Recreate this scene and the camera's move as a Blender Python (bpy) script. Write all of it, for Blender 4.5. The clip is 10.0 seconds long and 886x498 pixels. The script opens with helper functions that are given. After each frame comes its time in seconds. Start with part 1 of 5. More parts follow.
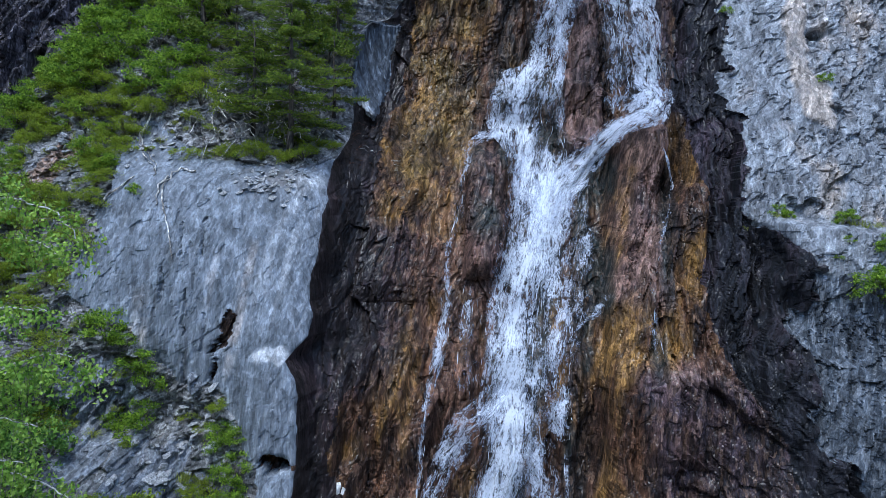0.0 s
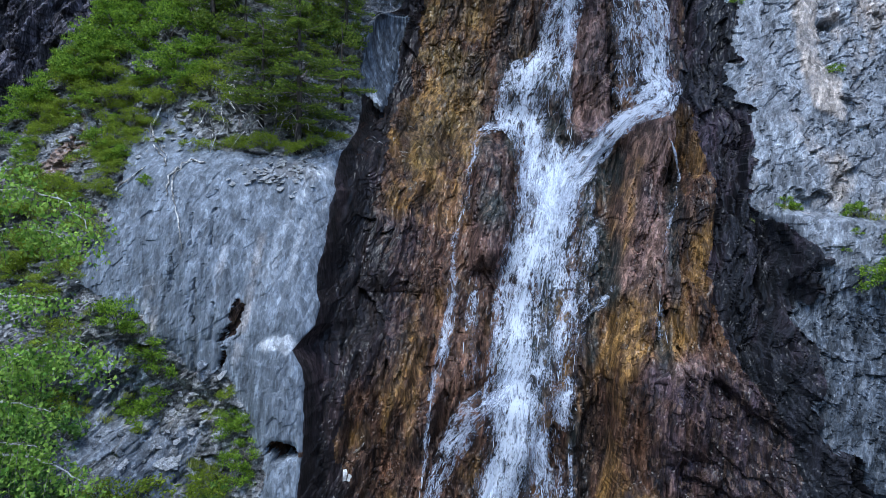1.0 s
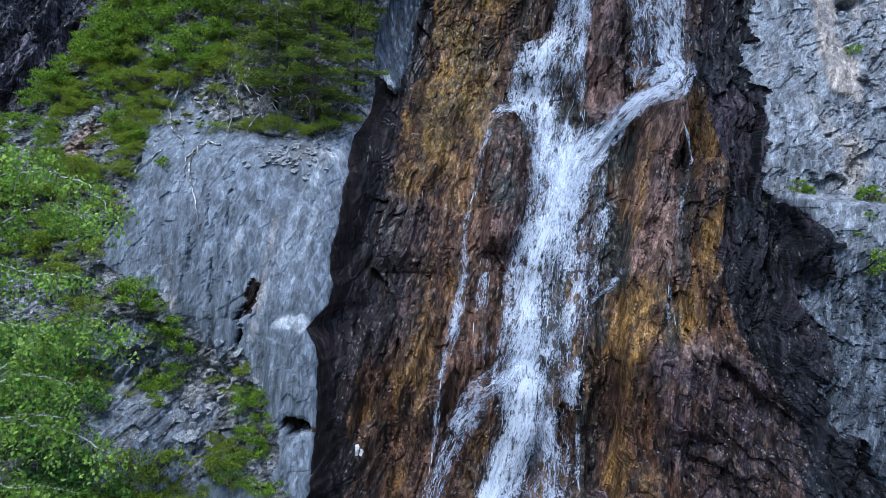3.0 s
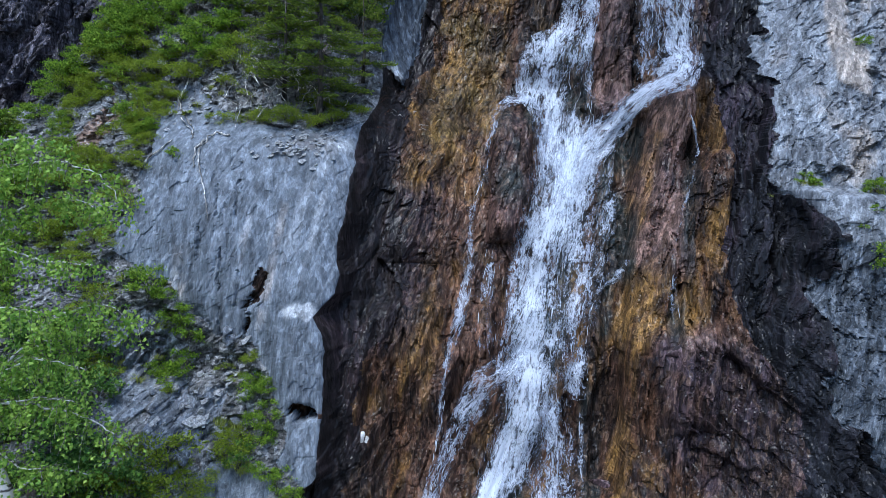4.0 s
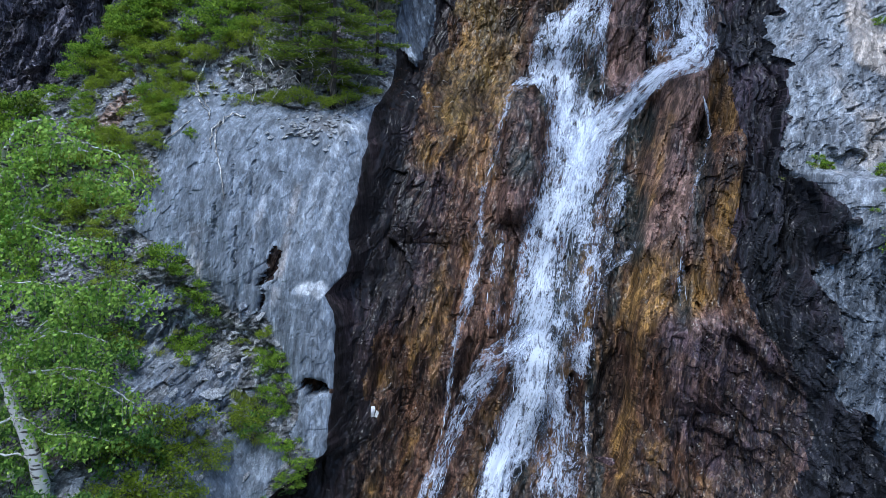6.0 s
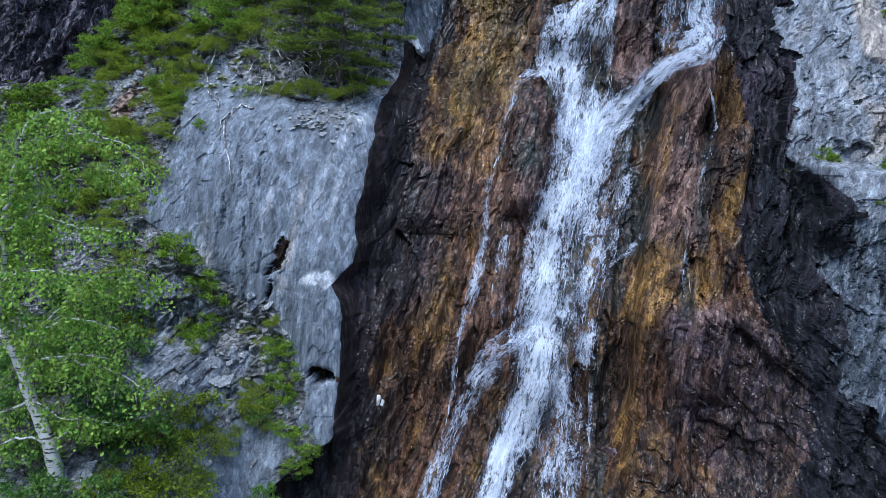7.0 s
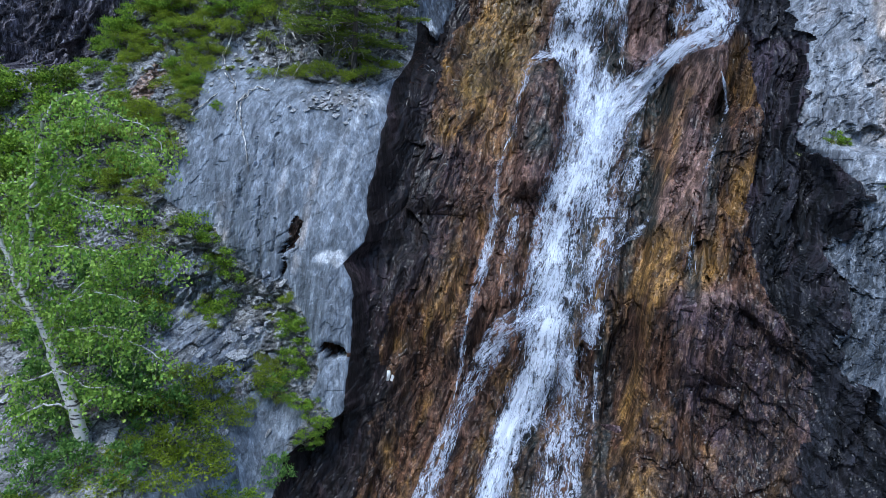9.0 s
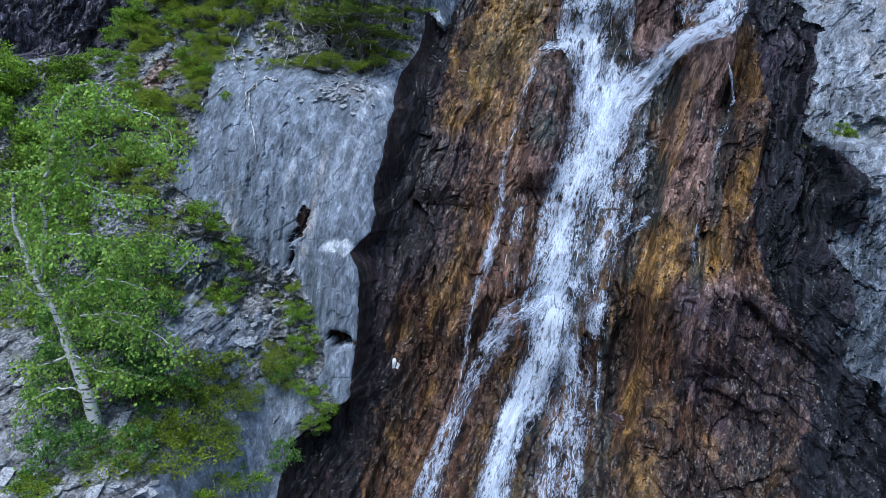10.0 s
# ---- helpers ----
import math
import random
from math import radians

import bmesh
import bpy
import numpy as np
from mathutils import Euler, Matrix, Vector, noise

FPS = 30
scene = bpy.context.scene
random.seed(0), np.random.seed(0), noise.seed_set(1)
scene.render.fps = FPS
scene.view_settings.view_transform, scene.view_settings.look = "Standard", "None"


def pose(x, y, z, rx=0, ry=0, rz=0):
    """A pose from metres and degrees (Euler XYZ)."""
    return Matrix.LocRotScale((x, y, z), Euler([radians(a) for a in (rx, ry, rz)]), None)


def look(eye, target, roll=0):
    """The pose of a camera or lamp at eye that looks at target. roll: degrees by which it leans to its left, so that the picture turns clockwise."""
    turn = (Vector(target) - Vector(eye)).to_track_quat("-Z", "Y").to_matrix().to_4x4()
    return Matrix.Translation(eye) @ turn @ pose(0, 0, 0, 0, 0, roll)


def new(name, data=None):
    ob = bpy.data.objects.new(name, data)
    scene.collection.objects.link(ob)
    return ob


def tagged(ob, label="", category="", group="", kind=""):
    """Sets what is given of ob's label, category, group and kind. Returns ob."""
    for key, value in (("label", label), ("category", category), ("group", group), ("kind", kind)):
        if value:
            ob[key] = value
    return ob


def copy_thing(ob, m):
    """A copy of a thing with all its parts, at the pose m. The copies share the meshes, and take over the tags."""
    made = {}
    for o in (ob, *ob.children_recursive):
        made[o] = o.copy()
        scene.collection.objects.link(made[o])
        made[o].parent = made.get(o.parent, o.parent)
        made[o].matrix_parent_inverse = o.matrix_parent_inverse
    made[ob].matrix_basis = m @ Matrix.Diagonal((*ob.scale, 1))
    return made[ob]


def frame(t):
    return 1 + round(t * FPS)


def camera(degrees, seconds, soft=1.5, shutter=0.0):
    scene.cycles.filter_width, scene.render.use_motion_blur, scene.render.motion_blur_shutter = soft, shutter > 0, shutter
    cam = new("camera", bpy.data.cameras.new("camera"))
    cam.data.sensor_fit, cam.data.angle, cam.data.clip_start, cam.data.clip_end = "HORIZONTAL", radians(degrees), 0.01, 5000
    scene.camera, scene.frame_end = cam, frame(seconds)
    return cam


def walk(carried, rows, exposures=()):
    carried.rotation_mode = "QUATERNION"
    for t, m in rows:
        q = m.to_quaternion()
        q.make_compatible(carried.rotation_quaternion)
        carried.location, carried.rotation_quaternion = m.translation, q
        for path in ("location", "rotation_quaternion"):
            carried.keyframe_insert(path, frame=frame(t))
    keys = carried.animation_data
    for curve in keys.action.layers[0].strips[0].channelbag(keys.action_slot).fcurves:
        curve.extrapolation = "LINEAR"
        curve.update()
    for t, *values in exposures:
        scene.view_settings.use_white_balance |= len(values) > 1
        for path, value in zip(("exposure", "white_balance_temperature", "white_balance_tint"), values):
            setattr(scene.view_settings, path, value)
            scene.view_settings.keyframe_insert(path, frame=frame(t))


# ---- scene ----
# A waterfall in a rock gully between two grey buttresses; a hovering camera turns and backs away.
cam = camera(70.9, 10.0, soft=0.62)
PATH = [
    (0, (-0.292, -18.364, 9.229), (-0.269, -16.364, 9.213), 0.5),
    (0.5, (-0.217, -18.417, 9.232), (-0.213, -16.417, 9.201), 0.6),
    (1, (-0.147, -18.479, 9.238), (-0.161, -16.479, 9.192), 0.7),
    (1.5, (-0.104, -18.528, 9.243), (-0.132, -16.53, 9.182), 0.8),
    (2, (-0.037, -18.585, 9.284), (-0.082, -16.587, 9.203), 0.9),
    (2.5, (-0.005, -18.638, 9.292), (-0.062, -16.641, 9.195), 0.9),
    (4, (0.19, -18.83, 9.275), (0.085, -16.837, 9.136), 1.2),
    (4.5, (0.277, -18.896, 9.285), (0.154, -16.906, 9.13), 1.3),
    (5, (0.359, -18.957, 9.278), (0.218, -16.97, 9.109), 1.3),
    (5.5, (0.441, -19.023, 9.28), (0.285, -17.037, 9.095), 1.4),
    (7, (0.63, -19.227, 9.286), (0.43, -17.25, 9.058), 1.7),
    (7.5, (0.706, -19.309, 9.276), (0.492, -17.336, 9.035), 1.8),
    (8, (0.775, -19.389, 9.29), (0.546, -17.419, 9.031), 1.9),
    (8.5, (0.873, -19.466, 9.302), (0.627, -17.5, 9.027), 1.9),
    (9, (0.947, -19.541, 9.314), (0.687, -17.58, 9.024), 2.0),
    (9.5, (1.014, -19.612, 9.314), (0.74, -17.655, 9.01), 2.1),
    (10, (1.094, -19.7, 9.334), (0.804, -17.748, 9.012), 2.2),
]

walk(cam, [(t, look(eye, aim, roll)) for t, eye, aim, roll in PATH], [(0, 1.05, 5500, 6), (10, 1.05, 5500, 6)])

# ---------------------------------------------------------------- light
SUN_HEIGHT, SUN_TURN = 66, 200
world = bpy.data.worlds.new("sky")
scene.world = world
world.use_nodes = True
wn = world.node_tree.nodes
wl = world.node_tree.links
sky = wn.new("ShaderNodeTexSky")
sky.sky_type = "NISHITA"
sky.sun_disc = False
sky.sun_elevation = radians(SUN_HEIGHT)
sky.sun_rotation = radians(SUN_TURN)
wn["Background"].inputs["Strength"].default_value = 0.15
wl.new(sky.outputs["Color"], wn["Background"].inputs["Color"])
sun = new("sun", bpy.data.lights.new("sun", "SUN"))
sun.data.energy = 1.5
sun.data.angle = radians(25)
sun.data.color = (1.0, 0.97, 0.93)
# the lamp shines from behind the camera's left shoulder, high up
sun.matrix_world = look((-6, -12, 30), (0, 0, 0))

# ---------------------------------------------------------------- arithmetic
rng = np.random.default_rng(7)
TABLES = {}


def lattice(seed):
    if seed not in TABLES:
        TABLES[seed] = np.random.default_rng(seed).random((8, 256, 256))
    return TABLES[seed]


def ramp(a, b, x):
    t = np.clip((x - a) / (b - a), 0, 1)
    return t * t * (3 - 2 * t)


def vnoise(u, v, seed):
    """Smooth noise from -1 to 1."""
    tab = lattice(seed)[0]
    iu, iv = np.floor(u).astype(int), np.floor(v).astype(int)
    fu, fv = u - iu, v - iv
    fu, fv = fu * fu * (3 - 2 * fu), fv * fv * (3 - 2 * fv)
    a, b = tab[iv & 255, iu & 255], tab[iv & 255, (iu + 1) & 255]
    c, d = tab[(iv + 1) & 255, iu & 255], tab[(iv + 1) & 255, (iu + 1) & 255]
    return 2 * ((a * (1 - fu) + b * fu) * (1 - fv) + (c * (1 - fu) + d * fu) * fv) - 1


def fbm(u, v, seed, octaves=4):
    total, amp = 0, 1.0
    for k in range(octaves):
        total = total + amp * vnoise(u * 2 ** k, v * 2 ** k, seed + k)
        amp *= 0.5
    return total


def facets(u, v, seed, tilt=1.0, hang=0.0):
    """Broken planes: every cell has its own height and tilt. Height, and how far the next cell's edge is."""
    tab = lattice(seed)
    iu, iv = np.floor(u).astype(int), np.floor(v).astype(int)
    best = np.full(u.shape, 99.0)
    second = np.full(u.shape, 99.0)
    height = np.zeros(u.shape)
    for du in (-1, 0, 1):
        for dv in (-1, 0, 1):
            cu, cv = iu + du, iv + dv
            k = (cv & 255, cu & 255)
            pu, pv = u - (cu + 0.1 + 0.8 * tab[1][k]), v - (cv + 0.1 + 0.8 * tab[2][k])
            d = pu * pu + pv * pv
            h = tab[3][k] - 0.5 + tilt * (pu * (tab[4][k] - 0.5) + pv * (tab[5][k] - 0.5)) - hang * pv
            nearer = d < best
            second = np.where(nearer, best, np.minimum(second, d))
            height = np.where(nearer, h, height)
            best = np.where(nearer, d, best)
    return height, np.sqrt(second) - np.sqrt(best)


def inside(x, z, corners):
    """Which of the points lie in the outline."""
    hit = np.zeros(x.shape, bool)
    n = len(corners)
    for i in range(n):
        (xa, za), (xb, zb) = corners[i], corners[(i + 1) % n]
        if za != zb:
            hit ^= ((za > z) != (zb > z)) & (x < (xb - xa) * (z - za) / (zb - za) + xa)
    return hit


def along(z, points):
    """x of an upright line at the heights z; points from below upwards."""
    zs, xs = [p[0] for p in points], [p[1] for p in points]
    return np.interp(z, zs, xs)


def ridge(x, z, a, b, half, round_top=0.5):
    """A rib of rock from a (above) to b (below): 1 on its crest, 0 past its flanks."""
    (xa, za), (xb, zb) = a, b
    t = (za - z) / (za - zb)
    off = (x - (xa + (xb - xa) * np.clip(t, 0, 1))) / half
    ends = np.clip((za - z) / round_top, 0, 1) * np.clip((z - zb) / 0.6 + 0.6, 0, 1)
    return np.sqrt(np.clip(1 - off * off, 0, 1)) * np.sqrt(ends)


# ---------------------------------------------------------------- the cliff's plan (x, z), z up the face
BLOCK_EDGE = [(-2, -5.3), (0, -5.1), (1.6, -4.85), (2.3, -4.1), (2.6, -3.62), (2.8, -3.48), (4.7, -3.5), (5.25, -3.52), (5.7, -3.58), (6.1, -3.72), (6.4, -3.86),
              (6.55, -3.74), (6.78, -3.54), (6.92, -3.42), (7.4, -3.4), (7.8, -3.48), (8.4, -3.48), (9.0, -3.39), (9.97, -3.32), (10.3, -3.24), (11.5, -3.2),
              (11.8, -3.0), (12.6, -2.75), (13.2, -2.8), (15.0, -2.85), (16.0, -2.6), (16.6, -1.8), (17.5, -1.3), (20, -0.9)]
BROWN_EDGE = [(-2, -3.6), (1.7, -2.98), (2.9, -2.6), (4.0, -2.83), (5.1, -2.68), (5.7, -2.06), (6.6, -1.8), (8.4, -1.79), (9.2, -2.16), (10.0, -2.14), (11.7, -2.12),
              (12.7, -1.8), (13.6, -1.35), (15.6, -1.09), (17.5, -0.9), (20, -0.6)]
BLACK_EDGE = [(-2, 6.9), (1.5, 7.2), (3.1, 7.39), (4.3, 7.7), (5.0, 7.58), (5.6, 7.3), (6.2, 6.64), (7.1, 6.46), (8.0, 6.36), (9.7, 6.61), (11.7, 6.77), (12.8, 6.78),
              (13.3, 6.49), (15.2, 6.85), (17, 7.1), (20, 7.5)]
GREY_EDGE = [(-2, 10.2), (1.5, 9.7), (3.1, 9.2), (4.0, 8.95), (4.56, 8.75), (4.9, 8.5), (5.2, 8.3), (5.5, 8.08), (5.8, 8.3), (6.2, 8.5), (6.8, 8.55), (7.0, 8.25), (7.4, 8.3),
             (7.8, 8.46), (8.2, 8.58), (8.7, 8.8), (9.2, 8.78), (9.45, 8.46), (9.8, 8.0), (10.1, 7.6), (10.3, 7.71), (10.9, 7.86), (11.7, 8.06), (12.2, 8.27), (12.8, 8.42),
             (13.1, 8.05), (13.3, 7.92), (13.6, 7.73), (14.3, 7.97), (15.1, 8.15), (16.8, 8.6), (20, 9.4)]
BLOCK = [(-3.0, 11.5), (-3.95, 11.3), (-4.87, 11.3), (-6.13, 11.4), (-7.23, 11.4), (-7.79, 11.1), (-8.49, 10.73), (-8.96, 10.4),
         (-8.93, 9.63), (-9.35, 8.6), (-9.56, 8.03), (-8.67, 7.55), (-7.75, 7.22), (-7.2, 6.57), (-6.4, 5.94), (-5.4, 5.75), (-4.75, 4.74),
         (-4.45, 4.1), (-4.2, 3.0), (-3.8, 2.5), (-3.0, 2.5)]
PROMONTORY = [(-8.96, 10.2), (-9.15, 11.8), (-8.85, 12.9), (-8.3, 12.8), (-7.7, 12.1), (-6.8, 11.6), (-6.9, 11.1)]
LOW_ROCK = [(-6.9, 2.0), (-5.7, 3.2), (-4.4, 2.9), (-4.9, 1.9), (-5.0, 0.0), (-6.9, 0.0)]
UPPER_SLAB = [(-2.69, 15.82), (-2.37, 16.3), (-1.39, 16.4), (-1.43, 15.78), (-1.61, 14.94), (-1.88, 13.59), (-2.09, 12.93), (-2.39, 13.1), (-2.7, 13.67), (-2.85, 14.67)]
SCAR = [(10.2, 20), (11.0, 20), (10.56, 16.5), (10.17, 15.19), (10.19, 14.07), (10.35, 13.36), (10.35, 12.44), (10.24, 12.15), (9.91, 12.51), (9.55, 12.82), (9.65, 13.77), (9.73, 14.67), (9.95, 16.5)]
LEAN = 0.2

# how far parts of the face are pushed along the camera's rays, deeper (+) or nearer (-): (x, z, metres), and the
# camera's place at 5 s
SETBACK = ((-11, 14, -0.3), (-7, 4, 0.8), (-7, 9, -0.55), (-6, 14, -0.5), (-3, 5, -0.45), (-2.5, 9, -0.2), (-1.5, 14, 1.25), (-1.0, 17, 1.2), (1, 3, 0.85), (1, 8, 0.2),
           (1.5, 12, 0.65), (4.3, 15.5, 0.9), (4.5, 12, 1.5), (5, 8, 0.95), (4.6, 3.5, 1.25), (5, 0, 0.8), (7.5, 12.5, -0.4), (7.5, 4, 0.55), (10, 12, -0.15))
CAMERA_EYE = np.array((0.36, -18.96, 9.28))


def ray_pushed(p):
    """Points of the plan, pushed along the camera's rays so that its view of them stays."""
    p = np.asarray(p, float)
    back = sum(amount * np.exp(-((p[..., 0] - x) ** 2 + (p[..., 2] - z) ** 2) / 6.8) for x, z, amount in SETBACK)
    return CAMERA_EYE + (p - CAMERA_EYE) * (1 + back / 17)[..., None]


STEP = 0.034
gx = np.arange(-23, 15.001, STEP)
gz = np.arange(-2, 19.501, STEP)
X, Z = np.meshgrid(gx, gz)


def block_edge(z):
    """The block's ragged edge over the gully."""
    return along(z, BLOCK_EDGE) + 0.06 * vnoise(z * 0 + 3.3, z * 2.7, 45) + 0.02 * vnoise(z * 0 + 7.3, z * 7, 46)


def plan(x, z):
    """The large form of the face: depth y, growing away from the camera."""
    y = 0.43 * (z - 10.5)
    u = x - 0.1 * (z - 9)
    y = y - 1.9 * ramp(1.5, 6.5, u) - 1.0 * ramp(7, 11, u)
    y = y - 0.5 * ramp(-1.5, -4.0, u)
    edge = block_edge(z)
    y = y - (0.95 - 0.5 * ramp(11.3, 12.5, z)) * (0.62 * ramp(0.34, -0.04, x - edge) + 0.38 * ramp(1.1, 0.1, x - edge))
    # the block leans out below its gravel shelf
    left = ramp(-3.0, -4.2, x)
    y = y - 0.35 * left * ramp(11.6, 10.7, z) * ramp(4, 7, z)
    # scree foot that runs out towards the valley
    y = y - 1.35 * np.maximum(0, 5 - z) * ramp(-5.3, -7.6, x)
    # dark crag far behind the green slope
    y = y + 2.6 * ramp(0.4, -0.6, x - (-12.95 + 0.52 * (z - 13.4))) * ramp(11.5, 12.4, z)
    return y


JOINTS = (((-6.95, 9.7), (-6.8, 8.9)), ((-6.5, 8.0), (-6.42, 7.0)), ((-5.95, 7.5), (-5.88, 6.6)), ((-5.55, 5.9), (-5.5, 5.2)),
          ((-6.3, 9.9), (-6.25, 8.8)), ((-6.3, 6.6), (-6.2, 5.8)), ((-7.25, 8.6), (-7.1, 7.7)))
# niche in the block with its lower slots, and the hole in its foot
HOLLOWS = ((-5.40, 7.12, 0.135, 0.47, 0.1), (-5.6, 6.72, 0.045, 0.2, 0.12), (-5.58, 6.15, 0.05, 0.32, 0.2), (-4.17, 4.2, 0.12, 0.11, 0.4), (-4.0, 4.08, 0.13, 0.17, 0.45), (-3.8, 4.1, 0.13, 0.08, 0.4))


def forms(x, z):
    """Ribs, ledges and channels of the gully; positive stands out."""
    out = 0.5 * ridge(x, z, (4.3, 17.3), (3.86, 12.1), 0.6, 0.3)
    out = out + 0.85 * ridge(x, z, (1.3, 12.45), (1.1, 8.6), 0.62, 0.7)
    out = out + 0.62 * ridge(x, z, (5.45, 12.75), (4.0, 0.5), 0.68, 0.9)
    out = out + 0.5 * ridge(x, z, (6.45, 10.9), (5.3, 4.6), 0.55, 0.8)
    out = out + 0.3 * ridge(x, z, (-0.3, 18.0), (-1.6, 8.0), 1.0, 0.5)
    out = out - 0.17 * ridge(x, z, (6.0, 11.9), (4.9, 6.3), 0.16, 0.3) - 0.3 * ridge(x, z, (4.5, 12.0), (3.2, 2.0), 0.3, 0.3)
    # the shelf of purple rock and the ledges under it
    wave = np.clip(0.8 + 0.7 * fbm(x * 0.9, z * 0.7, 109, 2), 0.1, 1.4)
    line = 6.0 - 0.1 * (x - 5.2) - 0.62 * np.maximum(x - 6.3, 0) + 0.12 * fbm(x * 1.3, z * 0, 49, 2)
    side = ramp(4.3, 4.8, x) * ramp(8.3, 7.6, x)
    out = out + side * (0.15 * wave * ramp(line + 0.55, line + 0.1, z) * ramp(line - 0.10, line + 0.02, z) + 0.12 * ramp(line, line - 1.6, z) * ramp(3.0, 4.2, z))
    line = 4.0 - 0.55 * np.maximum(x - 5.5, 0) + 0.35 * np.maximum(x - 6.5, 0) + 0.12 * fbm(x * 1.5, z * 0, 50, 2)
    side = ramp(4.9, 5.4, x) * ramp(8.4, 7.6, x)
    out = out + side * (0.12 * wave * ramp(line + 0.5, line + 0.1, z) * ramp(line - 0.12, line + 0.02, z) + 0.1 * ramp(line, line - 1.2, z))
    line = 2.2 + 0.4 * (x - 6.5) + 0.07 * vnoise(x * 2.6, z * 0, 55)
    out = out + 0.13 * wave * ramp(5.2, 5.8, x) * ramp(line + 0.5, line + 0.1, z) * ramp(line - 0.12, line + 0.02, z)
    # crossing joints with a lean to the left
    line = 5.2 - 0.9 * (x - 7.0) + 0.1 * vnoise(x * 2.2, z * 0, 44)
    out = out - 0.14 * ramp(line + 0.04, line - 0.02, z) * ramp(line - 0.7, line - 0.1, z) * ramp(6.1, 6.5, x) * ramp(8.0, 7.6, x)
    out = out + 0.3 * ramp(2.75, 2.5, z + 0.2 * (x - 3.6)) * ramp(2.5, 3.0, x) * ramp(5.2, 4.4, x)
    # steps under the falls
    out = out + 0.4 * ramp(14.6, 14.2, z) * ramp(12.2, 13.6, z) * ramp(1.2, 1.8, x) * ramp(3.9, 3.3, x)
    out = out + 0.35 * ramp(12.6, 12.2, z) * ramp(9.0, 12, z) * ramp(1.6, 2.2, x) * ramp(4.4, 3.6, x)
    out = out + 0.5 * ramp(13.4, 13.1, z + 0.45 * (x - 5.9)) * ramp(10.5, 12.5, z) * ramp(3.6, 4.4, x) * ramp(6.2, 5.8, x)
    out = out + 0.35 * ramp(5.1, 4.6, z) * ramp(2.2, 4.2, z) * ramp(-0.1, 0.5, x) * ramp(2.6, 1.8, x)
    # hollows: niche in the block, hole in its foot, cave in the black wall
    bx, bz = x + 0.05 * vnoise(x * 5, z * 5, 33) + 0.05 * vnoise(x * 14, z * 14, 34), z + 0.07 * vnoise(x * 5, z * 5, 35) + 0.05 * vnoise(x * 13, z * 13, 36)
    for hx, hz, rx, rz, deep in HOLLOWS:
        d = (np.abs((bx - hx - 0.12 * (bz - hz)) / rx) ** 2.4 + np.abs((bz - hz) / rz) ** 2.4) ** 0.42
        out = out - deep * ramp(1.15, 0.85, d)
    for hx, hz, rx, rz, deep in ((8.35, 7.7, 0.3, 0.5, 0.35), (8.1, 9.0, 0.4, 0.5, 0.22), (10.6, 15.3, 0.3, 0.2, 0.5), (7.1, 15.0, 0.35, 1.6, 0.5), (4.9, 9.0, 0.3, 0.3, 0.2)):
        out = out - deep * np.exp(-(((x - hx) / rx) ** 2 + ((z - hz) / rz) ** 2) ** 2)
    # joints in the block
    jx, jz = x + 0.07 * vnoise(x * 3, z * 3, 38) + 0.03 * vnoise(x * 11, z * 11, 39), z + 0.05 * vnoise(x * 4, z * 4, 40)
    for (xa, za), (xb, zb) in JOINTS:
        t = np.clip(((jx - xa) * (xb - xa) + (jz - za) * (zb - za)) / ((xb - xa) ** 2 + (zb - za) ** 2), 0, 1)
        d = np.hypot(jx - xa - t * (xb - xa), jz - za - t * (zb - za))
        out = out - 0.09 * ramp(0.04, 0.012, d)
    # ledge with grass on the grey wall
    out = out + 0.5 * ramp(10.1, 9.8, z + 0.16 * (x - 8.4)) * ramp(7.4, 9.2, z) * ramp(8.0, 8.8, x)
    # rounded sheet with a broken top below the notch of the block
    out = out + 0.16 * ramp(6.72, 6.35, z + 0.1 * vnoise(x * 6, z * 6, 47)) * ramp(-4.9, -4.5, x) * ramp(4.0, 5.5, z)
    return out


def zones(x, z):
    """Which rock a point of the face is of."""
    wx = x + 0.16 * fbm(x * 1.3, z * 1.3, 31) + 0.05 * vnoise(x * 9, z * 9, 37)
    wz = z + 0.14 * fbm(x * 1.3, z * 1.3, 41)
    code = np.zeros(x.shape, int)
    code[wx < along(z, BROWN_EDGE)] = 1
    code[wx > along(z, BLACK_EDGE)] = 2
    code[wx + 0.22 * fbm(x * 2.3, z * 2.3, 43, 3) + 0.1 * vnoise(x * 5, z * 5, 42) > along(z, GREY_EDGE)] = 4
    code[x < block_edge(z)] = 5
    code[inside(wx, wz, BLOCK) & (code == 5)] = 3
    code[inside(wx, wz, PROMONTORY) & (code == 5)] = 3
    code[inside(wx, wz, LOW_ROCK) & (code == 5)] = 3
    code[inside(wx, z, UPPER_SLAB) & ((code == 5) | (code == 1))] = 3
    bx, bz = x + 0.05 * vnoise(x * 5, z * 5, 33) + 0.05 * vnoise(x * 14, z * 14, 34), z + 0.07 * vnoise(x * 5, z * 5, 35) + 0.05 * vnoise(x * 13, z * 13, 36)
    for hx, hz, rx, rz, deep in HOLLOWS:
        code[(np.abs((bx - hx - 0.12 * (bz - hz)) / rx) ** 2.4 + np.abs((bz - hz) / rz) ** 2.4) ** 0.42 < 1.0] = 0
    crag = (wx < -12.95 + 0.52 * (z - 13.4)) & (wz > 11.8)
    code[crag] = 6
    return code


